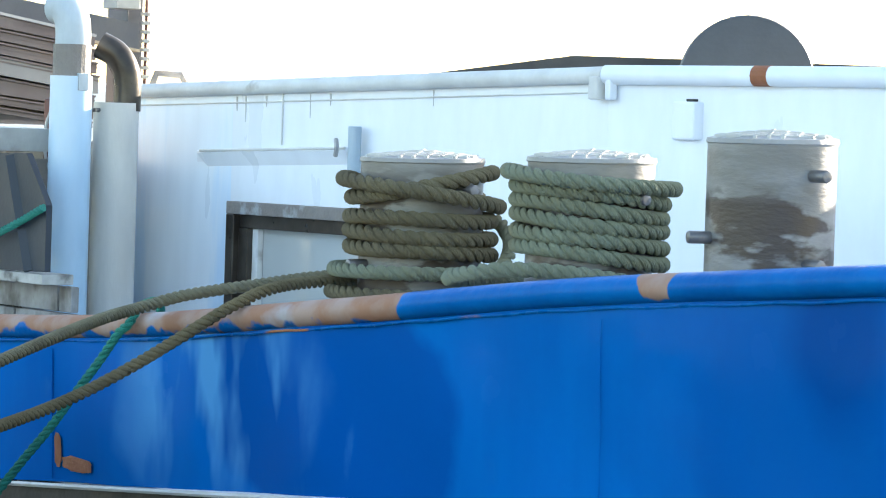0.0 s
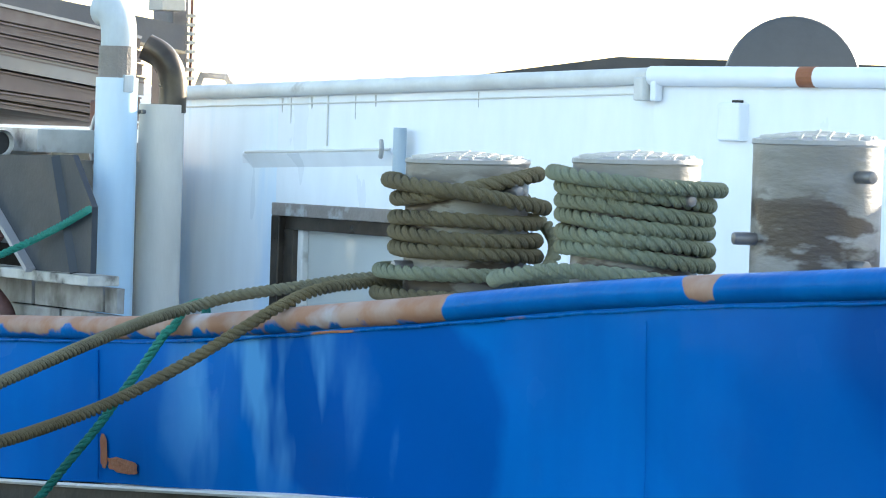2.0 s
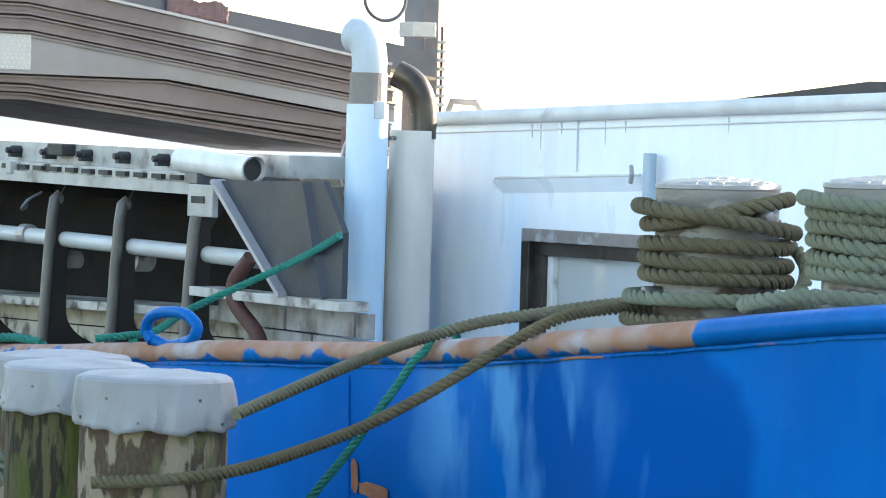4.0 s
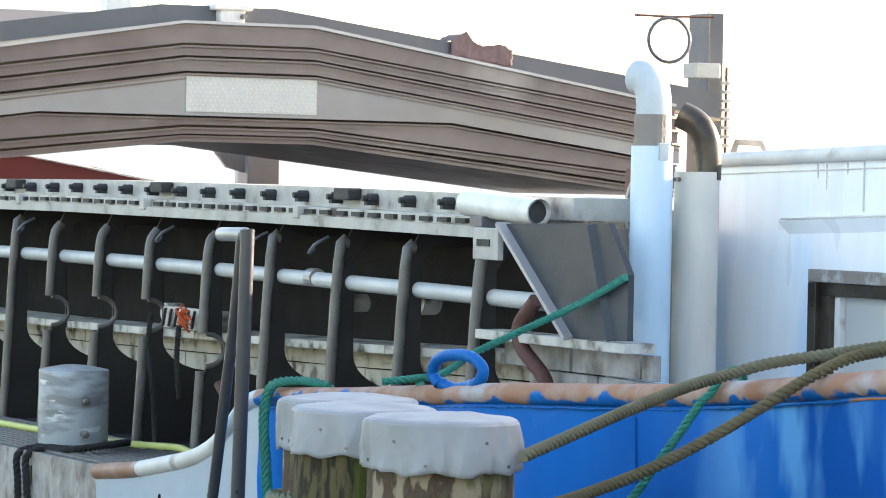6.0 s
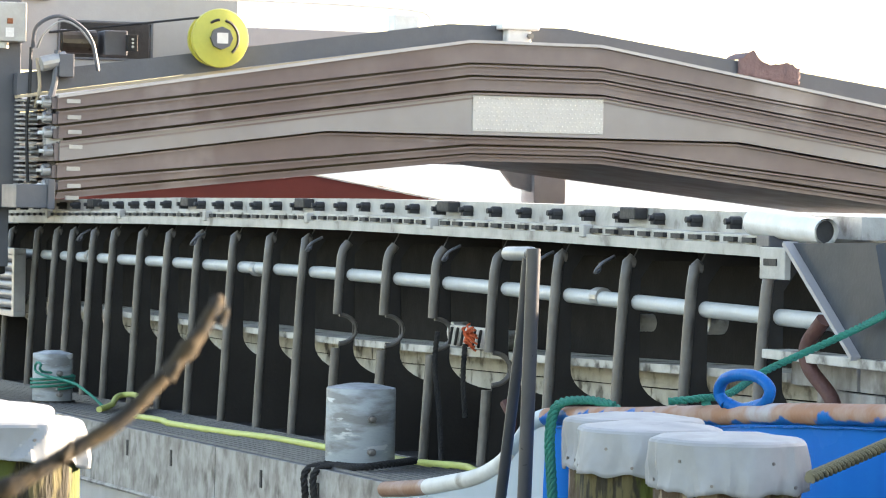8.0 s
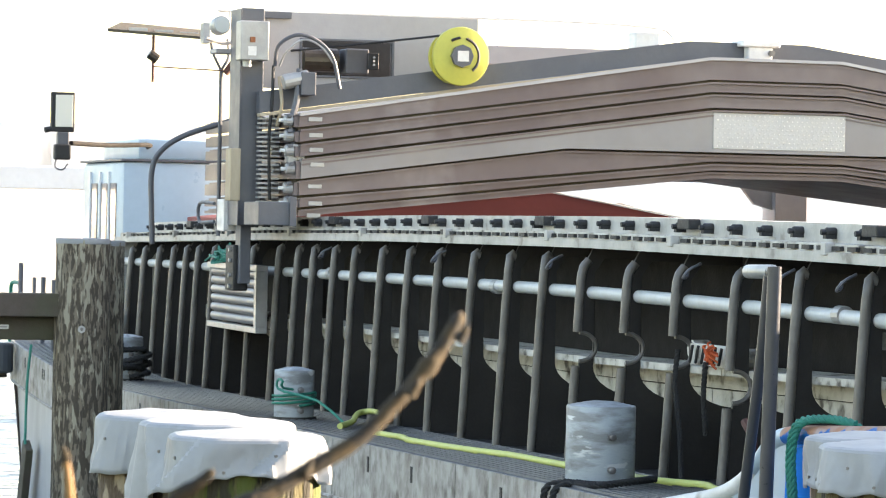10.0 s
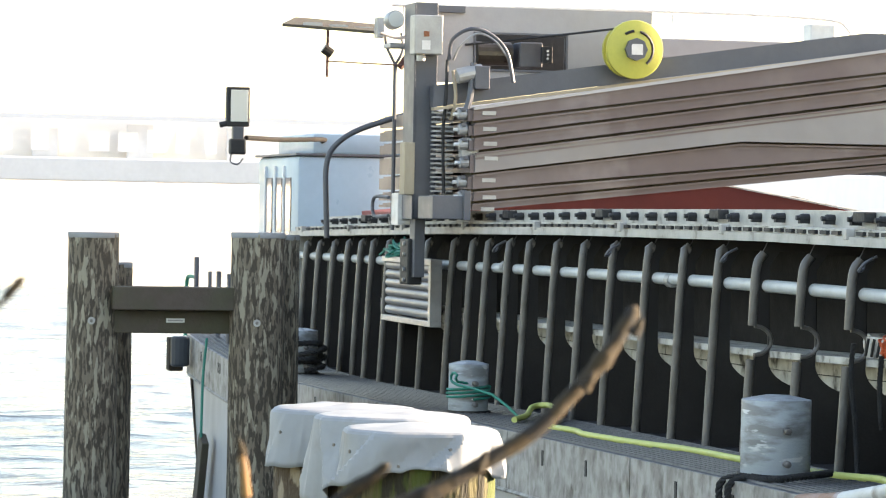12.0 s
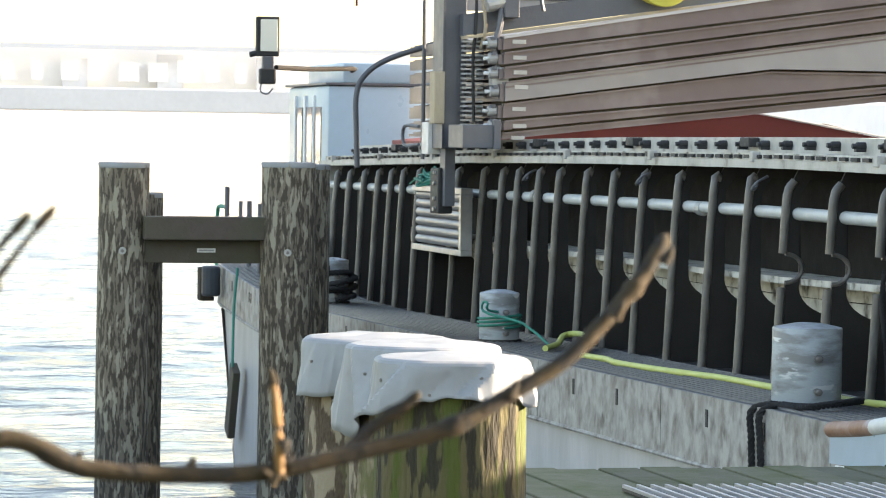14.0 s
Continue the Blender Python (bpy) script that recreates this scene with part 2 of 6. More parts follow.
def glass(name, tint, rough):
    m = bpy.data.materials.new(name)
    m.use_nodes = True
    b = m.node_tree.nodes["Principled BSDF"]
    b.inputs["Base Color"].default_value, b.inputs["Roughness"].default_value = (*tint, 1), rough
    b.inputs["Specular IOR Level"].default_value = 0.8
    return m


M["pane"] = glass("milky_window_pane", (0.42, 0.44, 0.42), 0.06)
M["dark_pane"] = glass("dark_window_pane", (0.03, 0.035, 0.04), 0.05)
M["lens"] = glass("floodlight_lens", (0.62, 0.65, 0.62), 0.1)


def water_mat():
    m = bpy.data.materials.new("rippled_harbour_water")
    m.use_nodes = True
    nd, ln = m.node_tree.nodes, m.node_tree.links
    b = nd["Principled BSDF"]
    b.inputs["Base Color"].default_value, b.inputs["Roughness"].default_value = (0.10, 0.105, 0.105, 1), 0.06
    b.inputs["IOR"].default_value = 1.33
    tc, mp = nd.new("ShaderNodeTexCoord"), nd.new("ShaderNodeMapping")
    mp.inputs["Scale"].default_value = (1.2, 0.42, 1.0)
    ln.new(tc.outputs["Object"], mp.inputs["Vector"])
    last = None
    for sc, st, di in ((2.2, 0.5, 0.15), (6.0, 0.6, 0.06)):
        n, bp = nd.new("ShaderNodeTexNoise"), nd.new("ShaderNodeBump")
        n.inputs["Scale"].default_value, n.inputs["Detail"].default_value = sc, 4
        bp.inputs["Strength"].default_value, bp.inputs["Distance"].default_value = st, di
        ln.new(mp.outputs[0], n.inputs["Vector"])
        ln.new(n.outputs["Fac"], bp.inputs["Height"])
        if last:
            ln.new(last.outputs[0], bp.inputs["Normal"])
        last = bp
    ln.new(last.outputs[0], b.inputs["Normal"])
    return m


M["water"] = water_mat()


class Nodes:
    """Short hands for building a node tree."""

    def __init__(self, name):
        self.m = bpy.data.materials.new(name)
        self.m.use_nodes = True
        self.nd, self.ln = self.m.node_tree.nodes, self.m.node_tree.links
        self.bsdf = self.nd["Principled BSDF"]
        self.pos = self.nd.new("ShaderNodeTexCoord").outputs["Object"]

    def math(self, op, a, b=0.0):
        n = self.nd.new("ShaderNodeMath")
        n.operation = op
        for sock, v in ((n.inputs[0], a), (n.inputs[1], b)):
            if isinstance(v, (int, float)):
                sock.default_value = v
            else:
                self.ln.new(v, sock)
        return n.outputs[0]

    def noise(self, scale, stretch=(1, 1, 1), detail=5.0, turn=0.0):
        mp, n = self.nd.new("ShaderNodeMapping"), self.nd.new("ShaderNodeTexNoise")
        mp.inputs["Scale"].default_value = stretch
        mp.inputs["Rotation"].default_value = (0, turn, 0)
        self.ln.new(self.pos, mp.inputs["Vector"])
        self.ln.new(mp.outputs[0], n.inputs["Vector"])
        n.inputs["Scale"].default_value, n.inputs["Detail"].default_value = scale, detail
        return n.outputs["Fac"]

    def ramp(self, v, lo, hi, top=1.0):
        r = self.nd.new("ShaderNodeMapRange")
        r.inputs["From Min"].default_value, r.inputs["From Max"].default_value, r.inputs["To Max"].default_value = lo, hi, top
        self.ln.new(v, r.inputs["Value"])
        return r.outputs[0]

    def mix(self, fac, a, c):
        x = self.nd.new("ShaderNodeMix")
        x.data_type = "RGBA"
        self.ln.new(fac, x.inputs["Factor"])
        for sock, v in ((x.inputs["A"], a), (x.inputs["B"], c)):
            if isinstance(v, tuple):
                sock.default_value = (*v, 1)
            else:
                self.ln.new(v, sock)
        return x.outputs["Result"]

    def oval(self, x, z, rx, rz, rough):
        """How far a point lies from the middle of a ragged oval on the plate: 1 on its edge."""
        sp = self.nd.new("ShaderNodeSeparateXYZ")
        self.ln.new(self.pos, sp.inputs[0])
        u = self.math("DIVIDE", self.math("SUBTRACT", sp.outputs["X"], x), rx)
        v = self.math("DIVIDE", self.math("SUBTRACT", sp.outputs["Z"], z), rz)
        d = self.math("SQRT", self.math("ADD", self.math("MULTIPLY", u, u), self.math("MULTIPLY", v, v)))
        return self.math("ADD", d, self.math("MULTIPLY", self.math("SUBTRACT", self.noise(2.6), 0.5), rough))

    def bump(self, height, strength, distance=0.01):
        bp = self.nd.new("ShaderNodeBump")
        bp.inputs["Strength"].default_value, bp.inputs["Distance"].default_value = strength, distance
        self.ln.new(height, bp.inputs["Height"])
        self.ln.new(bp.outputs[0], self.bsdf.inputs["Normal"])


def hull_paint():
    """Blue paint of two tones, with a darker repainted patch, a darker end, painted-in pale reflections and faint runs.
    """
    n = Nodes("blue_hull_paint")
    col = n.mix(n.ramp(n.noise(1.1, (1, 1, 0.6)), 0.38, 0.66), (0.0, 0.100, 0.375), (0.0, 0.140, 0.49))
    col = n.mix(n.ramp(n.noise(5.0, (2.2, 1, 0.35)), 0.42, 0.75, 0.30), col, (0.0, 0.15, 0.49))
    dark = n.ramp(n.oval(-7.12, 2.32, 0.60, 0.34, 0.55), 1.03, 0.93)
    col = n.mix(dark, col, (0.0, 0.078, 0.325))
    darker_end = n.ramp(n.oval(-5.0, 2.40, 0.85, 0.5, 0.9), 1.15, 0.75, 0.75)
    col = n.mix(darker_end, col, (0.0, 0.074, 0.305))
    smear = n.ramp(n.oval(-5.20, 2.62, 0.16, 0.22, 0.9), 1.15, 0.55, 0.7)
    col = n.mix(smear, col, (0.0, 0.050, 0.23))
    # pale slanted streaks painted in for sky mirrored by the dents
    near = n.ramp(n.oval(-7.62, 2.28, 0.50, 0.30, 0.8), 1.15, 0.55)
    painted_sheen = n.math("MULTIPLY", near, n.ramp(n.noise(3.2, (1.7, 1, 0.55), 3.0, 0.45), 0.46, 0.62))
    col = n.mix(n.math("MULTIPLY", painted_sheen, 0.85), col, (0.09, 0.33, 0.64))
    worn = n.math("MULTIPLY", n.ramp(n.noise(7.0, (1.6, 1, 0.8), 8.0), 0.60, 0.72), n.ramp(n.noise(1.7), 0.5, 0.6))
    col = n.mix(n.math("MULTIPLY", worn, 0.22), col, (0.04, 0.20, 0.48))
    n.ln.new(col, n.bsdf.inputs["Base Color"])
    n.bsdf.inputs["Specular IOR Level"].default_value = 0.025
    n.ln.new(n.ramp(n.noise(4.0), 0.2, 0.8, 0.34), n.bsdf.inputs["Roughness"])
    n.bump(n.noise(6.0), 0.2)
    return n.m


def rail_paint():
    """Blue rail paint rubbed through to primer where the mesh's wear runs high."""
    n = Nodes("rubbed_blue_rail_paint")
    at = n.nd.new("ShaderNodeAttribute")
    at.attribute_name = "wear"
    w = n.math("ADD", at.outputs["Fac"], n.math("MULTIPLY", n.math("SUBTRACT", n.noise(7.0, detail=8.0), 0.5), 1.9))
    blue = n.mix(n.ramp(n.noise(5.0), 0.4, 0.65), (0.0, 0.095, 0.335), (0.0, 0.13, 0.42))
    primer = n.mix(n.ramp(n.noise(9.0), 0.4, 0.62), (0.32, 0.175, 0.115), (0.37, 0.265, 0.22))
    primer = n.mix(n.ramp(n.noise(3.0), 0.56, 0.64, 0.8), primer, (0.40, 0.42, 0.46))
    n.ln.new(n.mix(n.ramp(w, 0.0, 0.10), blue, primer), n.bsdf.inputs["Base Color"])
    n.ln.new(n.ramp(w, 0.0, 0.10, 0.6), n.bsdf.inputs["Roughness"])
    n.bsdf.inputs["Roughness"].links[0].from_node.inputs["To Min"].default_value = 0.3
    n.bsdf.inputs["Specular IOR Level"].default_value = 0.05
    n.bump(n.noise(24.0), 0.35)
    return n.m


M["blue"], M["rail_rubbed"] = hull_paint(), rail_paint()


# ---- building helpers ----
def part(name, bm, material, parent=None, label=""):
    """Links a bmesh as one mesh object, under a thing or part if given."""
    me = bpy.data.meshes.new(name)
    bm.normal_update()
    bm.to_mesh(me)
    bm.free()
    me.materials.append(M[material])
    ob = new(name, me)
    if parent:
        ob.parent = parent
        ob.matrix_parent_inverse = Matrix.Translation(-parent.location)
    return tagged(ob, label=label)


def thing(name, label, category, group="", kind="", at=(0, 0, 0)):
    ob = new(name)
    ob.location = at
    ob.empty_display_size = 0.1
    return tagged(ob, label, category, group, kind)


def smooth(ob, angle=40):
    me = ob.data
    me.polygons.foreach_set("use_smooth", [True] * len(me.polygons))
    me.set_sharp_from_angle(angle=radians(angle))
    return ob


def box(x0, x1, y0, y1, z0, z1, bevel=0.0, bm=None):
    bm = bm or bmesh.new()
    r = bmesh.ops.create_cube(bm, size=1.0, matrix=Matrix.Translation(((x0 + x1) / 2, (y0 + y1) / 2, (z0 + z1) / 2))
                              @ Matrix.Diagonal((x1 - x0, y1 - y0, z1 - z0, 1)))
    if bevel:
        vs = set(r["verts"])
        es = [e for e in bm.edges if e.verts[0] in vs and e.verts[1] in vs]
        bmesh.ops.bevel(bm, geom=es, offset=bevel, segments=2, affect="EDGES", profile=0.5)
    return bm


def cyl(p, q, r, n=20, r2=None, bm=None, bevel=0.0):
    bm = bm or bmesh.new()
    p, q = Vector(p), Vector(q)
    d = q - p
    mw = Matrix.Translation((p + q) / 2) @ d.to_track_quat("Z", "Y").to_matrix().to_4x4()
    res = bmesh.ops.create_cone(bm, cap_ends=True, segments=n, radius1=r, radius2=r if r2 is None else r2, depth=d.length, matrix=mw)
    if bevel:
        vs = set(res["verts"])
        es = [e for e in bm.edges if e.verts[0] in vs and e.verts[1] in vs and any(len(f.verts) > 4 for f in e.link_faces)]
        bmesh.ops.bevel(bm, geom=es, offset=bevel, segments=2, affect="EDGES", profile=0.5)
    return bm


def spline(pts, n=12):
    """Catmull-Rom through the points."""
    pts = [Vector(p) for p in pts]
    if len(pts) == 2:
        return [pts[0].lerp(pts[1], i / n) for i in range(n + 1)]
    ext = [pts[0] * 2 - pts[1]] + pts + [pts[-1] * 2 - pts[-2]]
    out = []
    for i in range(1, len(ext) - 2):
        a, b, c, d = ext[i - 1:i + 3]
        for k in range(n):
            t = k / n
            out.append(0.5 * (2 * b + (c - a) * t + (2 * a - 5 * b + 4 * c - d) * t * t + (3 * b - a - 3 * c + d) * t ** 3))
    return out + [pts[-1]]


def resample(path, step):
    path = [Vector(p) for p in path]
    out, carry = [path[0]], 0.0
    for a, b in zip(path, path[1:]):
        L = (b - a).length
        if L < 1e-9:
            continue
        d = step - carry
        while d <= L:
            out.append(a.lerp(b, d / L))
            d += step
        carry = L - (d - step)
    if (out[-1] - path[-1]).length > step * 0.3:
        out.append(path[-1])
    return out


def sweep(path, ring, bm=None, cap=True, spin=0.0):
    """Sweeps a ring of (u, v) along a path; spin: radians of twist a metre; ring may be a function of the distance."""
    bm = bm or bmesh.new()
    path = [Vector(p) for p in path]
    rows, nrm, dist = [], None, 0.0
    for i, p in enumerate(path):
        t = (path[min(i + 1, len(path) - 1)] - path[max(i - 1, 0)]).normalized()
        if nrm is None:
            nrm = t.orthogonal().normalized() if abs(t.z) > 0.9 else Vector((0, 0, 1)).cross(t).normalized()
        nrm = (nrm - t * nrm.dot(t)).normalized()
        bi = t.cross(nrm)
        if i:
            dist += (p - path[i - 1]).length
        ca, sa = math.cos(spin * dist), math.sin(spin * dist)
        pts = ring(dist) if callable(ring) else ring
        rows.append([bm.verts.new(p + nrm * (u * ca - v * sa) + bi * (u * sa + v * ca)) for u, v in pts])
    n = len(rows[0])
    for a, b in zip(rows, rows[1:]):
        for k in range(n):
            bm.faces.new((a[k], a[(k + 1) % n], b[(k + 1) % n], b[k]))
    if cap:
        bm.faces.new(rows[0][::-1])
        bm.faces.new(rows[-1])
    return bm


def circle(r, n=12):
    return [(r * math.cos(2 * math.pi * k / n), r * math.sin(2 * math.pi * k / n)) for k in range(n)]


def tube(pts, r, n=10, per=10, bm=None, straight=False):
    return sweep([Vector(p) for p in pts] if straight else spline(pts, per), circle(r, n), bm)


def laid_rope(pts, r, bm=None, per=10, strands=3, lay=4.6):
    """A laid rope: three strands twisting round one another."""
    ring = []
    for k in range(strands * 6):
        a = 2 * math.pi * k / (strands * 6)
        ring.append((r * (0.56 + 0.44 * abs(math.cos(a * strands / 2)) ** 0.6) * math.cos(a), r * (0.56 + 0.44 * abs(math.cos(a * strands / 2)) ** 0.6) * math.sin(a)))
    return sweep(resample(spline(pts, per), r * lay / 11), ring, bm, spin=2 * math.pi / (r * lay))


def prism(outline, axis, a, b, bm=None):
    """Extrudes a closed outline of 2D points along 'x', 'y' or 'z' from a to b."""
    bm = bm or bmesh.new()
    put = {"x": lambda u, v, w: (w, u, v), "y": lambda u, v, w: (u, w, v), "z": lambda u, v, w: (u, v, w)}[axis]
    lo = [bm.verts.new(put(u, v, a)) for u, v in outline]
    hi = [bm.verts.new(put(u, v, b)) for u, v in outline]
    n = len(outline)
    bm.faces.new(lo)
    bm.faces.new(hi[::-1])
    for k in range(n):
        bm.faces.new((lo[k], hi[k], hi[(k + 1) % n], lo[(k + 1) % n]))
    bmesh.ops.recalc_face_normals(bm, faces=bm.faces)
    return bm


def lerp_table(table, x):
    for (a, va), (b, vb) in zip(table, table[1:]):
        if x <= b:
            return va + (vb - va) * max(0, (x - a)) / (b - a)
    return table[-1][1]


# ---- setting: water, bank, far bridge ----
def water_sheet():
    """One sheet out to the horizon, ruffled by small waves in the basin beside the barge."""
    rng = np.random.default_rng(4)
    gx, gy = np.linspace(-110, -20, 560), np.linspace(-4, 26, 110)
    X, Y = np.meshgrid(gx, gy, indexing="ij")
    Z = np.zeros_like(X)
    for _ in range(46):
        length = rng.uniform(0.3, 1.7)
        turn = rng.normal(0.35, 0.5)
        k = 2 * math.pi / length
        Z += 0.0024 * length ** 0.9 * np.sin(k * (X * math.cos(turn) + Y * math.sin(turn)) + rng.uniform(0, 6.28) + 0.8 * np.sin(0.21 * Y + 0.13 * X))
    edge = np.minimum.reduce([(X + 110) / 8, (-20 - X) / 2, (Y + 4) / 3, (26 - Y) / 3]).clip(0, 1)
    Z = 0.3 + Z * edge
    verts = np.stack([X, Y, Z], -1).reshape(-1, 3).tolist()
    ny = len(gy)
    faces = [(i * ny + j, (i + 1) * ny + j, (i + 1) * ny + j + 1, i * ny + j + 1) for i in range(len(gx) - 1) for j in range(ny - 1)]
    b = len(verts)
    ox, oy = (-2500, -110, -20, 2500), (-2500, -4, 26, 2500)
    verts += [(x, y, 0.3) for x in ox for y in oy]
    faces += [(b + 4 * i + j, b + 4 * i + 4 + j, b + 4 * i + 5 + j, b + 4 * i + 1 + j) for i in range(3) for j in range(3) if (i, j) != (1, 1)]
    me = bpy.data.meshes.new("water")
    me.from_pydata(verts, [], faces)
    me.polygons.foreach_set("use_smooth", [True] * len(me.polygons))
    me.materials.append(M["water"])
    return new("water", me)


tagged(water_sheet(), "rippled harbour water glaring in low sun", "water", kind="structure")
tagged(part("ground", box(-40, 60, -60, 0.45, -1.0, 1.4), "soil"), "grassy harbour bank along the water", "ground", kind="structure")

# no air haze here: bridge, bank wall and windows carry it in their colours
bridge = thing("far_bridge", "pale concrete road bridge with haze put into its colours", "bridge", kind="structure", at=(-199, 21, 0))
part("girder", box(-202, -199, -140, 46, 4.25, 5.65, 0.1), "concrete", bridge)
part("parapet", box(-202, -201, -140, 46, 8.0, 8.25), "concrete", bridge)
part("far_bank_wall", box(-206, -203, -140, 46, 5.6, 8.05), "haze_white", bridge)
for k in range(23):
    y = -98 + k * 6.1 + random.uniform(-1, 1)
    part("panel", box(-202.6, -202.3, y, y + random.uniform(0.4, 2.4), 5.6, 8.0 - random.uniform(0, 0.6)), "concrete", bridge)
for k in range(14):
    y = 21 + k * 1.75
    part("window", box(-202.25, -202.2, y, y + random.uniform(0.5, 1.3), 6.1, 7.7 - random.uniform(0, 0.5)), "haze_white", bridge)
for y in (-100, -60, -20):
    part("pier", box(-203, -200, y, y + 2.0, -1, 4.25, 0.2), "concrete", bridge)

# added white wall, turned to the sun, for the blown-out band below the girder
tagged(part("far_shore", prism([(-560, -450), (-1240, 456), (-1245, 452), (-565, -455)], "z", -1.0, 10.5), "haze_white"), "white backdrop added for the glare under the bridge", "shore", kind="structure")

# ---- the barge ----
HULL_Y, COAM_Y = 4.72, 5.40
STACK_X = -21.16


def deck_z(x):
    return 1.80 + 0.0105 * (x + 19) + 0.0118 * max(0.0, -23.7 - x) ** 2


barge = thing("barge", "empty cargo barge with blue bulwark and dark open hold sides", "barge", at=(-18, 9, 0))

# hull side: grey upper strake, lower plating, rounded far end
END_X, FRONT_X = -28.0, -2.0


def plate(x0, x1, zt0, zb0, zt1, zb1, y_top, y_bot, thick=0.02, bm=None):
    bm = bm or bmesh.new()
    vs = [bm.verts.new(c) for c in ((x0, y_top, zt0), (x1, y_top, zt1), (x1, y_bot, zb1), (x0, y_bot, zb0))]
    ws = [bm.verts.new(v.co + Vector((0, thick, 0))) for v in vs]
    bm.faces.new(vs)
    bm.faces.new(ws[::-1])
    for k in range(4):
        bm.faces.new((vs[k], ws[k], ws[(k + 1) % 4], vs[(k + 1) % 4]))
    bmesh.ops.recalc_face_normals(bm, faces=bm.faces)
    return bm


seams = [-27.98, -27.1, -26.2, -25.2, -24.2, -21.9, -19.8, -17.6, -15.35, -13.0, -11.0]
for a, b in zip(seams, seams[1:]):
    part("hull_plate", plate(a + 0.006, b - 0.006, deck_z(a), deck_z(a) - 0.33, deck_z(b), deck_z(b) - 0.33, HULL_Y, HULL_Y), "hull_grey", barge)
part("hull_side", prism([(END_X + 0.16, deck_z(END_X) - 0.30), (-24.2, deck_z(-24.2) - 0.30), (FRONT_X, deck_z(FRONT_X) - 0.30), (FRONT_X, -0.8), (END_X + 1.25, -0.8)], "y", HULL_Y + 0.03, HULL_Y + 0.05),
     "hull_low", barge)
bm = bmesh.new()
for zt, zb, d0, dx in ((deck_z(END_X), deck_z(END_X) - 0.31, 0.0, 0.16), (deck_z(END_X) - 0.31, -0.8, 0.16, 1.09)):
    top = [bm.verts.new((x + d0, y, zt)) for x, y in ((END_X + 0.02, HULL_Y), (END_X - 0.9, 5.1), (-30.8, 5.6), (-30.8, 12.9), (END_X, 12.9))]
    bot = [bm.verts.new((v.co.x + dx, v.co.y + 0.04 * dx, zb)) for v in top]
    for k in range(4):
        bm.faces.new((top[k], top[k + 1], bot[k + 1], bot[k]))
    if not d0:
        bm.faces.new(top)
bmesh.ops.recalc_face_normals(bm, faces=bm.faces)
part("hull_end", bm, "hull_low", barge)
part("hull_far_side", box(END_X, FRONT_X, 12.9, 13.0, -0.8, 2.0), "hull_low", barge)
part("hull_front", box(FRONT_X - 0.1, FRONT_X, HULL_Y, 13.0, -0.8, 2.6), "black_hull", barge)
for a, b in zip(seams, seams[1:]):      # freeing slots along the strake
    for x in (a + 0.7, a + 1.5):
        part("scupper_slot", box(x, x + 0.03, HULL_Y - 0.004, HULL_Y + 0.01, deck_z(x) - 0.14, deck_z(x) - 0.06), "black", barge)
bm = bmesh.new()
tube([(q, HULL_Y - 0.005, deck_z(q) - 0.32) for q in (END_X + 0.16, -27.0, -26.0, -25.0, -23.7, -20.0, -11.0)], 0.012, 6, 2, bm)
part("rubbing_bead", bm, "hull_grey", barge)

# side deck with raised treads
run = (END_X, -27.0, -26.0, -25.0, -23.7, -10.5)
bm = prism([(q, deck_z(q)) for q in run] + [(q, deck_z(q) - 0.06) for q in run[::-1]], "y", HULL_Y + 0.022, COAM_Y + 0.6)
part("side_deck", bm, "deck", barge)
bm = bmesh.new()
for i in range(14):
    y = HULL_Y + 0.06 + i * 0.045
    sweep([(q, y, deck_z(q) + 0.004) for q in (-27.8, -27.0, -26.0, -25.0, -23.7, -11.2)], [(-0.010, -0.004), (0.010, -0.004), (0.006, 0.006), (-0.006, 0.006)], bm)
part("deck_ribs", bm, "deck", barge)

# hold: inner walls and bottom, near wall and floor in near-black
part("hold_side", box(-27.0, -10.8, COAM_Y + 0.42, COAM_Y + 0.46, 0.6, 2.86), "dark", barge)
part("hold_far_side", box(-27.0, -10.8, 11.9, 11.95, 0.6, 2.9), "coaming", barge)
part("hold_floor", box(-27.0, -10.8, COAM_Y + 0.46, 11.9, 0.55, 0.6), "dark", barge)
part("hold_end", box(-10.85, -10.8, COAM_Y + 0.42, 11.95, 0.6, 2.88), "coaming", barge)
part("hold_far_end", box(-27.1, -27.0, COAM_Y, 11.95, 0.6, 2.8), "coaming", barge)


def coam_z(x):
    """Height of the lower edge of the coaming's white lip, which sags between its ends."""
    return lerp_table([(-27.2, 2.755), (-22, 2.835), (-19, 2.862), (-15.6, 2.873), (-12.8, 2.858), (-10.4, 2.832)], x)


def along(x0, x1, step, f):
    n = max(1, round((x1 - x0) / step))
    return [f(x0 + (x1 - x0) * i / n) for i in range(n + 1)]



def profile_along(x0, x1, outline, step=0.5, dy=0.0):
    """Sweeps an outline of (out of the wall towards y, up) along the coaming."""
    bm = bmesh.new()
    rows = [[bm.verts.new((x, COAM_Y + dy + u, coam_z(x) + v)) for u, v in outline] for x in along(x0, x1, step, lambda q: q)]
    n = len(outline)
    for a, b in zip(rows, rows[1:]):
        for k in range(n):
            bm.faces.new((a[k], a[(k + 1) % n], b[(k + 1) % n], b[k]))
    bm.faces.new(rows[0])
    bm.faces.new(rows[-1][::-1])
    bmesh.ops.recalc_face_normals(bm, faces=bm.faces)
    return bm


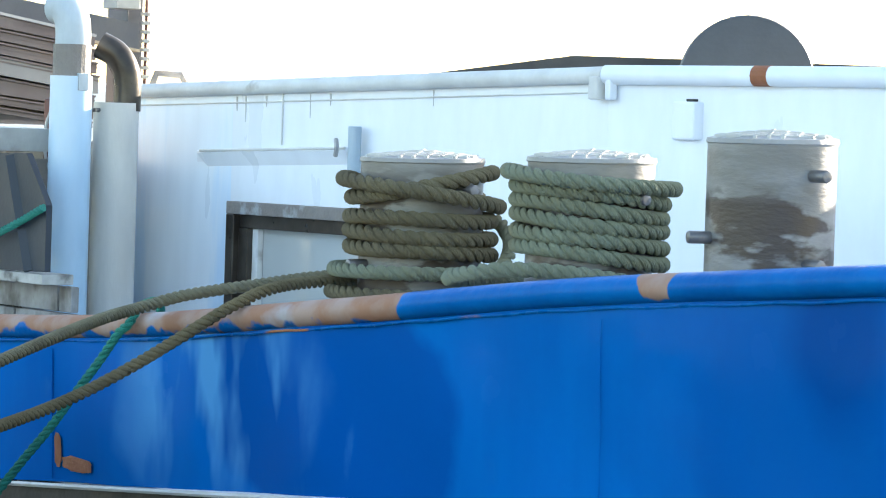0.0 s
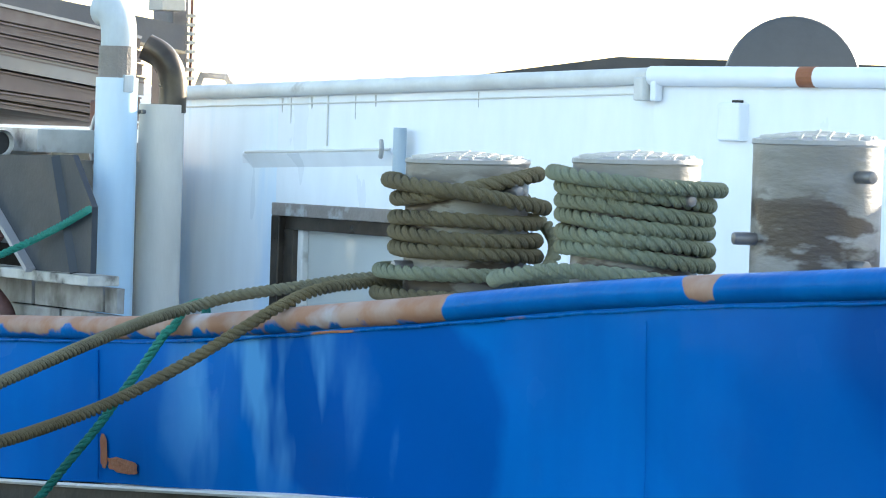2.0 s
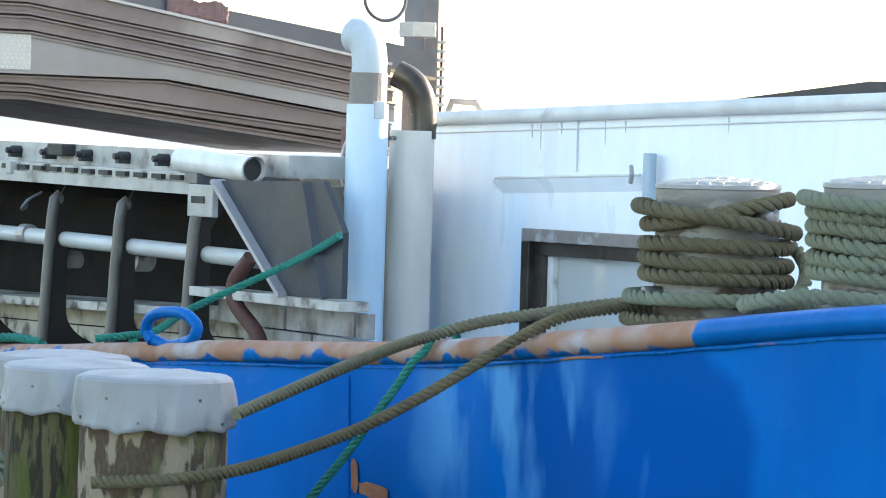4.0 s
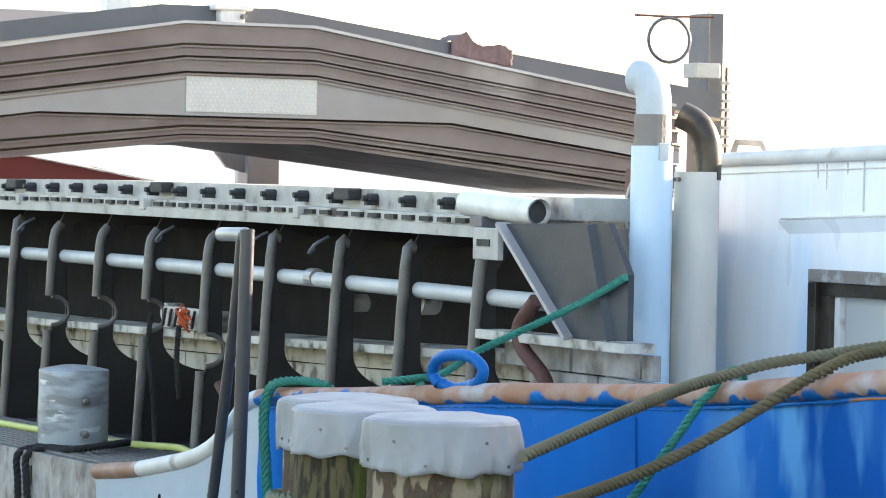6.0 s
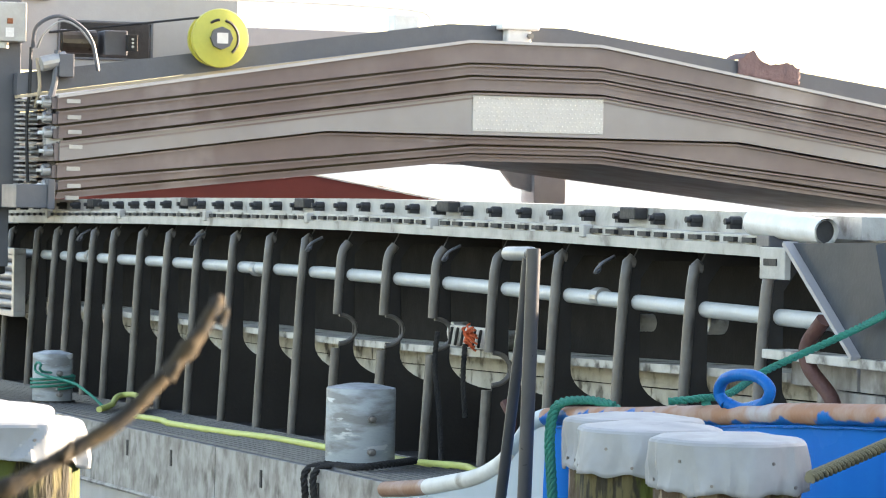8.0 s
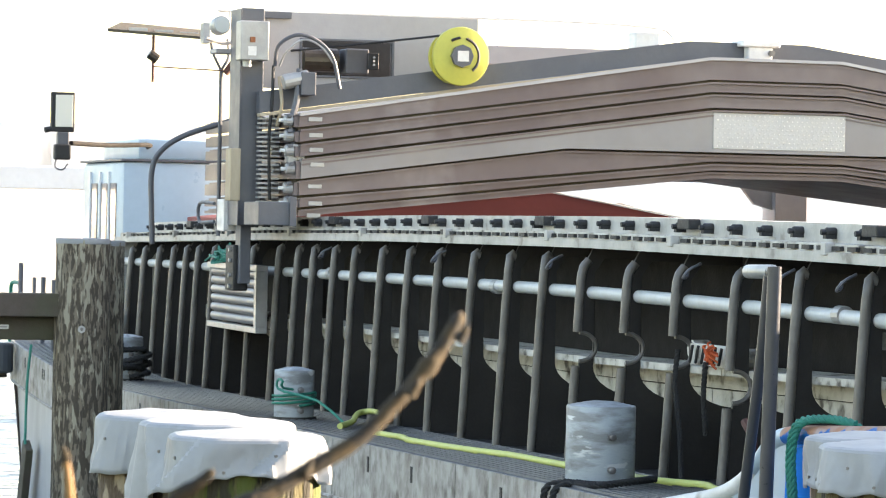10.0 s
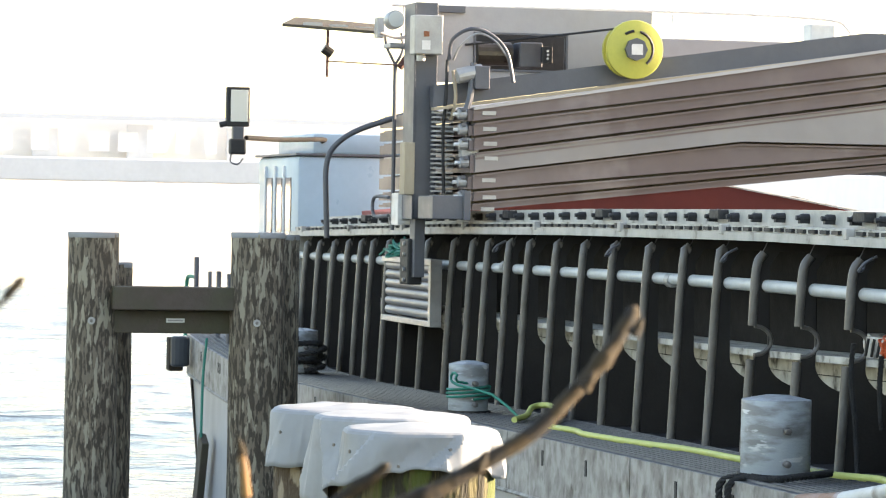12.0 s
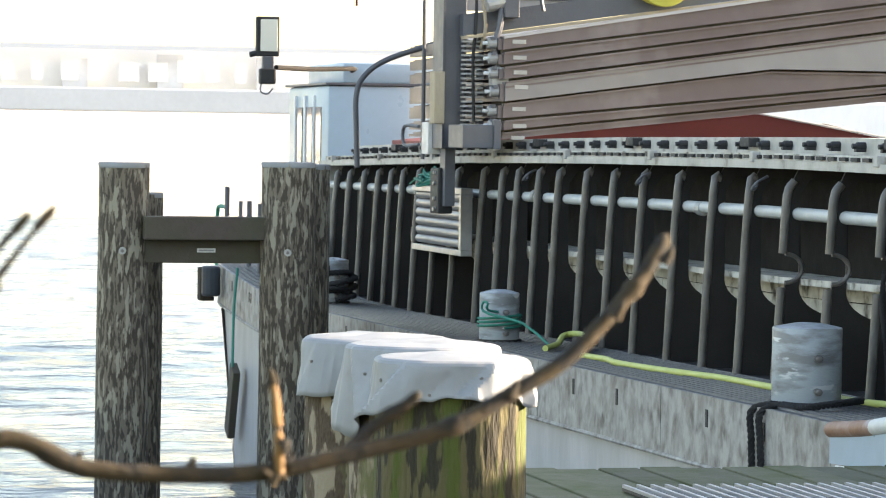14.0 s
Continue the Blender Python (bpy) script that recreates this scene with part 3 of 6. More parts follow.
part("coaming_lip", profile_along(-27.0, -10.95, [(0, 0), (0, 0.042), (0.46, 0.046), (0.46, 0.0)]), "coaming", barge)
part("gasket_strip", profile_along(-27.0, -10.95, [(0.03, 0.042), (0.03, 0.075), (0.46, 0.075), (0.46, 0.042)]), "ledge", barge)
part("coaming_band", profile_along(-26.5, -10.5, [(0.16, 0.075), (0.16, 0.155), (0.44, 0.155), (0.44, 0.075)]), "coaming", barge)
x = -26.8
while x < -11.1:
    part("gasket_clip", box(x, x + 0.085, COAM_Y + 0.012, COAM_Y + 0.031, coam_z(x) + 0.048, coam_z(x) + 0.066), "black", barge)
    x += 0.155
x = -26.3
n_knob = 0
while x < -10.8:
    z = coam_z(x) + 0.118
    bm = cyl((x, COAM_Y + 0.165, z), (x, COAM_Y + 0.115, z), 0.020, 10, bevel=0.005)
    cyl((x, COAM_Y + 0.115, z), (x, COAM_Y + 0.095, z), 0.012, 8, bm=bm)
    box(x - 0.015, x + 0.015, COAM_Y + 0.11, COAM_Y + 0.162, z - 0.027, z - 0.010, 0, bm)
    part("hatch_roller", bm, "black", barge)
    if n_knob % 6 == 4:
        part("roller_stop", box(x + 0.05, x + 0.20, COAM_Y + 0.10, COAM_Y + 0.158, z - 0.012, z + 0.036, 0.006), "black", barge)
    n_knob += 1
    x += 0.345
x = -26.6
while x < -10.9:
    part("lip_lug", box(x, x + 0.05, COAM_Y - 0.012, COAM_Y + 0.03, coam_z(x) + 0.028, coam_z(x) + 0.08, 0.005), "coaming", barge)
    x += 1.75

# stays of the coaming: dark web plates with a round bar on the outer edge, some notched
STAYS = [-26.5, -26.0, -25.46, -24.95, -24.5, -24.1, -23.58, -23.0, -22.4, -21.68, -21.18, -20.78, -20.27, -19.8, -19.19, -18.62, -18.03, -17.38,
         -16.76, -16.18, -15.6, -14.94, -14.29, -13.58, -12.89, -12.2, -11.58, -10.95]
NOTCHED = {-15.6: 2.39, -14.94: 2.41, -14.29: 2.42, -13.58: 2.30}


def web(x, notch=None):
    """Outline of a stay's plate in (y, z): narrow above the ledge, flaring in a scoop to the foot."""
    zt, zb, zl = coam_z(x) - 0.002, deck_z(x), LEDGE_Z(x) - 0.045
    w, narrow = COAM_Y + 0.33, COAM_Y + 0.085
    front_top, front_bot = COAM_Y + 0.025, COAM_Y - 0.03
    pts = [(w, zt), (front_top + 0.05, zt), (front_top, zt - 0.10)]
    if notch:
        for k in range(9):
            a = math.pi / 2 - math.pi * k / 8
            pts.append((front_top - 0.01 + 0.075 * math.cos(a), notch + 0.072 * math.sin(a)))
    pts += [(front_bot, zb), (w, zb), (w, zl - 0.145)]
    for k in range(1, 9):
        a = math.pi / 2 * (1 - k / 8)
        pts.append((w - (w - narrow) * math.cos(a), zl - 0.145 * math.sin(a)))
    pts += [(narrow, zt - 0.12), (narrow + 0.05, zt - 0.05), (w, zt - 0.05)]
    return pts


LEDGE_Z = lambda x: lerp_table([(-27, 2.30), (-16, 2.335), (-13, 2.38), (-10.6, 2.43)], x)
for x in STAYS:
    notch = NOTCHED.get(x)
    st = part("stay", prism(web(x, notch), "x", x - 0.008, x + 0.008), "stay", barge)
    zt, zb = coam_z(x), deck_z(x)
    runs = [(zt - 0.04, zb)] if not notch else [(zt - 0.04, notch + 0.072), (notch - 0.072, zb)]
    for hi, lo in runs:
        y_at = lambda z: COAM_Y + 0.025 - 0.055 * (zt - z) / (zt - zb)
        pts = [(x, y_at(hi) + (0.035 if hi == zt - 0.04 else 0), hi - 0.02), (x, y_at(hi - 0.06), hi - 0.09), (x, y_at(lo), lo)]
        smooth(part("edge_bar", tube(pts, 0.022, 14, 4), "stay_edge", st), 60)
    if notch:
        arc = [(x, COAM_Y + 0.015 + 0.085 * math.cos(a), notch + 0.072 * math.sin(a)) for a in [math.pi / 2 - math.pi * k / 8 for k in range(9)]]
        part("notch_bar", tube(arc, 0.012, 8, 2), "stay_edge", st)

# longitudinal pipe, ledge and pale inner panels behind the stays
smooth(part("service_pipe", tube([(-27, COAM_Y + 0.075, 2.605), (-22, COAM_Y + 0.075, 2.628), (-15.5, COAM_Y + 0.075, 2.655), (-10.3, COAM_Y + 0.075, 2.618)], 0.031, 16, 6), "pipe", barge))
for x in (-24.3, -20.55, -17.15, -12.6):
    part("pipe_coupling", cyl((x, COAM_Y + 0.075, 2.645), (x + 0.07, COAM_Y + 0.075, 2.645), 0.038, 14), "galv", barge)
for a in range(16):
    x0, x1 = -26.9 + a * 1.0, -26.9 + a * 1.0 + 0.99
    part("ledge", prism([(x0, LEDGE_Z(x0)), (x1, LEDGE_Z(x1)), (x1, LEDGE_Z(x1) - 0.032), (x0, LEDGE_Z(x0) - 0.032)], "y", COAM_Y + 0.09, COAM_Y + 0.41), "ledge", barge)
    for r, (hi, lo, cut) in enumerate(((0.030, 0.108, 0.0), (0.114, 0.27, 0.35))):
        xa, xb = max(-26.9, x0 + cut), min(-10.2, x1 + cut)
        part("inner_panel", prism([(xa, LEDGE_Z(xa) - hi), (xb, LEDGE_Z(xb) - hi), (xb, LEDGE_Z(xb) - lo), (xa, LEDGE_Z(xa) - lo)], "y", COAM_Y + 0.30 + 0.004 * (r % 2), COAM_Y + 0.325), "ledge", barge)

# bulwark: blue plate with dents, rolled rail, seam, rust; sweeps down to the deck at its far end
RAIL = [(-13.0, 1.865), (-12.6, 1.905), (-12.25, 1.955), (-11.95, 2.005), (-11.72, 2.075), (-11.56, 2.16), (-11.44, 2.235), (-11.3, 2.272), (-10.5, 2.325), (-9.4, 2.405),
        (-8.19, 2.476), (-7.06, 2.585), (-6.14, 2.682), (-5.36, 2.745), (-5.0, 2.772), (-3.5, 2.86), (-2.0, 2.93)]
FOOT = [(-13.0, 1.70), (-11.4, 1.775), (-8.485, 1.985), (-7.036, 2.092), (-5.0, 2.235), (-2.0, 2.40)]


def rail_z(x):
    for i in range(len(RAIL) - 1):
        if x <= RAIL[i + 1][0]:
            break
    p0, p1, p2, p3 = (RAIL[max(0, min(len(RAIL) - 1, j))] for j in (i - 1, i, i + 1, i + 2))
    t = (x - p1[0]) / (p2[0] - p1[0])
    m1, m2 = (p2[1] - p0[1]) / (p2[0] - p0[0]) * (p2[0] - p1[0]), (p3[1] - p1[1]) / (p3[0] - p1[0]) * (p2[0] - p1[0])
    return (2 * t ** 3 - 3 * t * t + 1) * p1[1] + (t ** 3 - 2 * t * t + t) * m1 + (3 * t * t - 2 * t ** 3) * p2[1] + (t ** 3 - t * t) * m2


def dent(x, z):
    d = 0.036 * noise.noise((x * 1.5, z * 1.2, 3.0)) + 0.014 * noise.noise((x * 3.5, z * 3.0, 8.0))
    d += 0.016 * math.exp(-((x + 6.85 + (z - 2.3) * 0.5) / 0.16) ** 2) - 0.012 * math.exp(-((x + 7.75 - (z - 2.3) * 0.25) / 0.13) ** 2)
    return d + 0.010 * math.exp(-((x + 5.97 - (z - 2.4) * 0.1) / 0.06) ** 2)


bm = bmesh.new()
cols = []
for i in range(187):
    x = -11.3 + 9.3 * i / 186
    zt, zb = rail_z(x), lerp_table(FOOT, x)
    cols.append([bm.verts.new((x, HULL_Y + dent(x, zb + (zt - zb) * j / 24) * min(1, 1.3 - j / 24), zb + (zt - zb) * j / 24)) for j in range(25)])
for a, b in zip(cols, cols[1:]):
    for k in range(24):
        bm.faces.new((a[k], b[k], b[k + 1], a[k + 1]))
back = bmesh.ops.extrude_face_region(bm, geom=bm.faces[:])
bmesh.ops.translate(bm, verts=[g for g in back["geom"] if isinstance(g, bmesh.types.BMVert)], vec=(0, 0.012, 0))
bmesh.ops.recalc_face_normals(bm, faces=bm.faces)
bulwark = smooth(part("bulwark", bm, "blue", barge, "glossy blue dented steel bulwark"))
# end plate coloured pale blue in place of the sky's reflection on it
bm = bmesh.new()
for x0, x1 in zip(along(-13.0, -11.3, 0.1, lambda q: q), along(-13.0, -11.3, 0.1, lambda q: q)[1:]):
    plate(x0, x1, rail_z(x0), lerp_table(FOOT, x0), rail_z(x1), lerp_table(FOOT, x1), HULL_Y - 0.004, HULL_Y - 0.004, 0.012, bm)
bmesh.ops.remove_doubles(bm, verts=bm.verts, dist=0.0005)
part("bulwark_end", bm, "cabin", bulwark, "bulwark end plate, pale blue for the sky it reflects")
segs = [(-13.0, -12.5, "rail_worn"), (-12.5, -11.6, "white_rough"), (-11.6, -11.3, "cabin")]
oval = [(0.040 * math.cos(a), 0.034 * math.sin(a)) for a in [2 * math.pi * k / 20 for k in range(20)]]
for x0, x1, m in segs:
    pts = along(x0, x1, 0.06, lambda q: (q, HULL_Y + 0.01, rail_z(q) - 0.028))
    smooth(part("rolled_rail", sweep(pts, oval), m, bulwark))
WEAR = [(-11.3, 0.1), (-10.4, -0.1), (-10.1, 0.25), (-9.8, 0.35), (-8.6, 0.25), (-7.6, 0.40), (-6.78, 0.42), (-6.66, -1.5), (-5.88, -1.5), (-5.83, 0.15), (-5.73, 0.2), (-5.68, -1.5), (-2.0, -1.5)]
pts = along(-11.3, -2.0, 0.04, lambda q: (q, HULL_Y + 0.01, rail_z(q) - 0.028))
rolled = smooth(part("rolled_rail", sweep(pts, oval), "rail_rubbed", bulwark, "blue rail rubbed down to orange primer"))
wear = rolled.data.attributes.new("wear", "FLOAT", "POINT")
wear.data.foreach_set("value", [lerp_table(WEAR, p[0]) + 0.45 * math.sin(2 * math.pi * k / 20) for p in pts for k in range(20)])
bm = tube(along(-11.2, -2.0, 0.08, lambda q: (q, HULL_Y - 0.006, rail_z(q) - 0.068 + 0.0015 * math.sin(q * 23))), 0.0035, 6, 2)
part("weld_seam", bm, "blue_rail", bulwark)
for x in (-9.9, -8.50, -5.99):
    pts = [(x + 0.04 * (q - 2.3), HULL_Y + dent(x, q) * 0.8 - 0.004, q) for q in np.linspace(rail_z(x) - 0.09, lerp_table(FOOT, x) + 0.01, 12)]
    part("plate_weld", tube(pts, 0.003 if x < -7 else 0.0012, 6, 2), "blue", bulwark)
# black strake under the bulwark
pts = along(-12.9, -2.0, 0.3, lambda q: (q, HULL_Y - 0.01, lerp_table(FOOT, q) - 0.01))
part("paint_line_bead", tube(pts, 0.008, 6, 1), "white_rough", barge)
xs = along(-11.0, -2.0, 0.5, lambda q: q)
bm = prism([(x, lerp_table(FOOT, x) - 0.012) for x in xs] + [(-2.0, -0.8), (-11.0, -0.8)], "y", HULL_Y + 0.004, HULL_Y + 0.024)
part("lower_strake", bm, "black_hull", barge)
# unseen deck surface, white so that it bounces light up the deckhouse wall
part("foredeck", box(-10.45, -2.0, HULL_Y + 0.03, 12.9, 1.98, 2.02), "white", barge)

# ---- deckhouse on the foredeck ----
house = thing("deckhouse", "white painted steel deckhouse with a framed window", "deckhouse", at=(-8.5, 8, 2.02))
HY = 6.30
WALL = [(-10.80, 3.135), (-7.99, 3.205), (-4.2, 3.225)]


def house_plate(x0, x1, y0, y1, z0, zt0, zt1, t=0.03):
    bm = bmesh.new()
    f = [bm.verts.new(c) for c in ((x0, y0, z0), (x1, y1, z0), (x1, y1, zt1), (x0, y0, zt0))]
    b = [bm.verts.new(v.co + Vector((0, t, 0))) for v in f]
    bm.faces.new(f)
    bm.faces.new(b[::-1])
    for k in range(4):
        bm.faces.new((f[k], b[k], b[(k + 1) % 4], f[(k + 1) % 4]))
    bmesh.ops.recalc_face_normals(bm, faces=bm.faces)
    return bm


WX0, WX1, WZ0, WZ1 = -10.11, -8.75, 2.30, 2.757
part("wall", house_plate(-10.80, WX0, HY, HY, 2.02, 3.135, 3.152), "white_patched", house)
part("wall", house_plate(WX0, WX1, HY, HY, WZ1, 3.152, 3.186), "white", house)
part("wall", house_plate(WX0, WX1, HY, HY, 2.02, WZ0, WZ0), "white", house)
part("wall", house_plate(WX1, -7.99, HY, HY, 2.02, 3.186, 3.205), "white", house)
part("wall", house_plate(-7.99, -4.2, HY, HY + 0.9, 2.02, 3.205, 3.225), "white", house)
part("end_wall", box(-10.83, -10.80, HY - 0.0, 10.2, 2.02, 3.13), "white", house)
part("front_wall", box(-4.2, -4.17, HY + 0.9, 10.2, 2.02, 3.2), "white", house)
part("back_wall", box(-10.8, -4.2, 10.2, 10.23, 2.02, 3.16), "white", house)
bm = bmesh.new()
vs = [bm.verts.new(c) for c in ((-10.80, HY, 3.12), (-7.99, HY, 3.19), (-4.2, HY + 0.9, 3.21), (-4.2, 10.2, 3.16), (-10.8, 10.2, 3.12))]
bm.faces.new(vs)
part("roof", bm, "white", house)
roof_edge = [(-10.80, HY - 0.012, 3.135), (-9.4, HY - 0.012, 3.17), (-7.99, HY - 0.012, 3.205)]
smooth(part("roof_rail", tube(roof_edge, 0.026, 14, 8), "white_rough", house))
smooth(part("roof_rail", tube([(-7.99, HY - 0.012, 3.205), (-6.0, HY + 0.46, 3.215), (-4.2, HY + 0.888, 3.225)], 0.030, 14, 8), "white", house))
part("rust_patch", tube([(x, HY - 0.0122 + 0.2368 * (x + 7.99), 3.2052 + 0.005 * (x + 7.99)) for x in (-7.455, -7.43, -7.40)], 0.0308, 14, 3), "rust", house)
for x, L, w in ((-10.09, 0.05, 0.012), (-10.03, 0.09, 0.008), (-9.90, 0.04, 0.014), (-9.62, 0.08, 0.006), (-9.50, 0.04, 0.012), (-8.9, 0.05, 0.006)):
    zr = lerp_table(WALL, x) - 0.03
    part("dirt_run", prism([(x, zr), (x + w, zr), (x + w * 0.7, zr - L), (x + w * 0.45, zr - L)], "y", HY - 0.0015, HY + 0.004), "dirt", house)
part("corner_post", tube([(-10.80, HY + 0.01, 2.02), (-10.80, HY + 0.01, 3.13)], 0.035, 12, 2), "white", house)
# window, its frame and pane
win = part("window", prism([(WX0 + 0.1, WZ0), (WX1, WZ0), (WX1, WZ1 - 0.09), (WX0 + 0.1, WZ1 - 0.09)], "y", HY + 0.05, HY + 0.06), "pane", house, "milky glass window pane in a bronze frame")
for nm, b in (("frame_top", (WX0, WX1, HY - 0.018, HY + 0.06, WZ1 - 0.045, WZ1)), ("frame_side", (WX0, WX0 + 0.05, HY - 0.018, HY + 0.06, WZ0, WZ1 - 0.045)),
              ("frame_side", (WX1 - 0.05, WX1, HY - 0.018, HY + 0.06, WZ0, WZ1 - 0.045)), ("frame_sill", (WX0, WX1, HY - 0.018, HY + 0.06, WZ0 - 0.03, WZ0))):
    part(nm, box(*b, 0.004), "exhaust" if nm == "frame_side" else "tape", win)
part("inner_frame_top", box(WX0 + 0.05, WX1 - 0.05, HY + 0.01, HY + 0.05, WZ1 - 0.092, WZ1 - 0.045, 0.003), "exhaust", win)
part("inner_frame_side", box(WX0 + 0.05, WX0 + 0.11, HY + 0.005, HY + 0.05, WZ0, WZ1 - 0.092, 0.003), "exhaust", win)
part("inner_frame_side", box(WX0 + 0.11, WX0 + 0.145, HY + 0.025, HY + 0.05, WZ0, WZ1 - 0.092, 0.003), "white_rough", win)
# drip tray over the window, stub, cover plate, bracket, hairline pipe
bm = bmesh.new()
rows = []
for x, d in ((-10.34, 0.0), (-10.27, 1.0), (-9.36, 1.0)):
    z = 2.930 + 0.0311 * (x + 10.36)
    rows.append([bm.verts.new(c) for c in ((x, HY + 0.002, z), (x, HY - 0.003 - 0.022 * d, z - 0.004), (x, HY - 0.003 - 0.022 * d, z - 0.012), (x, HY + 0.002, z - 0.062))])
for a, b in zip(rows, rows[1:]):
    for k in range(4):
        bm.faces.new((a[k], a[(k + 1) % 4], b[(k + 1) % 4], b[k]))
bm.faces.new(rows[0])
bm.faces.new(rows[-1][::-1])
bmesh.ops.recalc_face_normals(bm, faces=bm.faces)
part("drip_tray", bm, "white", house)
part("drip_lip", tube([(-10.28, HY - 0.027, 2.929), (-9.36, HY - 0.027, 2.957)], 0.005, 8, 2), "white_rough", house)
part("tray_hook", tube([(-9.38, HY - 0.05, 2.985), (-9.36, HY - 0.06, 2.96), (-9.38, HY - 0.05, 2.93)], 0.008, 6, 4), "galv", house)
part("pipe_stub", cyl((-9.284, HY - 0.04, 2.86), (-9.284, HY - 0.04, 3.03), 0.0225, 16, bevel=0.003), "cabin", house)
part("weld_line", tube([(-10.75, HY - 0.003, 3.085), (-9.4, HY - 0.003, 3.118), (-8.05, HY - 0.003, 3.152)], 0.003, 6, 6), "white_rough", house)
part("conduit", tube([(-9.785, HY - 0.004, 3.16), (-9.785, HY - 0.004, 2.96)], 0.003, 6, 2), "white_rough", house)
part("cover_plate", box(-7.745, -7.645, HY + 0.045, HY + 0.10, 3.018, 3.130, 0.006), "white", house)
part("plate_clip", box(-7.70, -7.665, HY + 0.06, HY + 0.085, 3.130, 3.138, 0.002), "black", house)
part("corner_bracket", box(-8.03, -7.985, HY - 0.05, HY, 3.13, 3.20, 0.005), "white_rough", house)
part("corner_bracket", box(-7.975, -7.95, HY - 0.03, HY, 3.13, 3.195, 0.005), "white", house)
bm = sweep([(-10.80, 6.36, 3.12), (-10.775, 6.38, 3.205), (-10.70, 6.44, 3.20), (-10.66, 6.47, 3.12)], [(-0.012, -0.006), (0.012, -0.006), (0.012, 0.006), (-0.012, 0.006)])
tagged(part("lifting_eye", bm, "pin"), "small bent grey steel lifting eye on the roof edge", "lifting eye")

# things seen over the deckhouse roof
drum = thing("ventilator_drum", "dark grey round ventilator cover on the roof", "ventilator", at=(-9.49, 8.12, 3.14))
smooth(part("disc", cyl((-9.45, 8.09, 3.235), (-9.53, 8.15, 3.235), 0.25, 48, bevel=0.015), "vent", drum), 30)
part("foot", box(-9.6, -9.38, 8.04, 8.2, 3.12, 3.16), "grey_paint", drum)
awning = thing("roof_hatch", "low black pitched hatch cover on the deckhouse roof", "hatch", at=(-10, 8.4, 3.12))
ridge = [(-10.62, 7.53, 3.25), (-10.31, 7.95, 3.332), (-10.06, 8.27, 3.331), (-9.0, 9.3, 3.32), (-8.2, 10.1, 3.31)]
bm = bmesh.new()
quad = [[bm.verts.new((x + dx, y + dy, z)) for (x, y, z) in ridge for z in ((z, 3.12)[k],)] for dx, dy in ((0, 0), (-0.12, 0.1)) for k in (0, 1)]
for a, b in ((0, 1), (2, 3), (0, 2)):
    for k in range(len(ridge) - 1):
        bm.faces.new((quad[a][k], quad[a][k + 1], quad[b][k + 1], quad[b][k]))
bmesh.ops.recalc_face_normals(bm, faces=bm.faces)
part("cover", bm, "black_hull", awning)

# exhaust stacks beside the deckhouse
stack_a = thing("exhaust_pipe", "white painted exhaust pipe with a bent top and grey tape", "exhaust pipe", group="exhaust pipes", at=(-10.375, 5.8, 2.02))
smooth(part("casing", cyl((-10.375, 5.8, 2.02), (-10.375, 5.8, 3.175), 0.074, 28), "white_blue", stack_a))
part("tape_band", cyl((-10.375, 5.8, 3.175), (-10.375, 5.8, 3.285), 0.066, 24), "tape", stack_a)
smooth(part("elbow", tube([(-10.372, 5.8, 3.27), (-10.372, 5.8, 3.33), (-10.380, 5.797, 3.375), (-10.405, 5.79, 3.408), (-10.450, 5.78, 3.418)], 0.062, 20, 8), "elbow", stack_a))
part("tape_tail", box(-10.318, -10.297, 5.785, 5.825, 3.125, 3.185, 0.002), "elbow", stack_a)
stack_b = thing("exhaust_pipe", "beige grey exhaust casing with a bent stainless outlet", "exhaust pipe", group="exhaust pipes", at=(-10.406, 6.0, 2.02))
smooth(part("casing", cyl((-10.406, 6.0, 2.02), (-10.406, 6.0, 3.088), 0.080, 28), "casing", stack_b))
path = spline([(-10.385, 6.03, 3.06), (-10.385, 6.03, 3.16), (-10.392, 6.02, 3.215), (-10.415, 5.995, 3.262), (-10.450, 5.955, 3.290)], 8)
bm = sweep(path, circle(0.049, 20), cap=False)
sweep(path, circle(0.045, 20), bm, cap=False)
smooth(part("outlet", bm, "exhaust", stack_b))
for k in range(3):
    part("bolt", cyl((-10.45 + 0.03 * k, 5.915 + 0.005 * k, 3.06), (-10.45 + 0.03 * k, 5.90 + 0.005 * k, 3.06), 0.008, 8), "pin", stack_b)

# ---- big mooring bollards on the foredeck ----

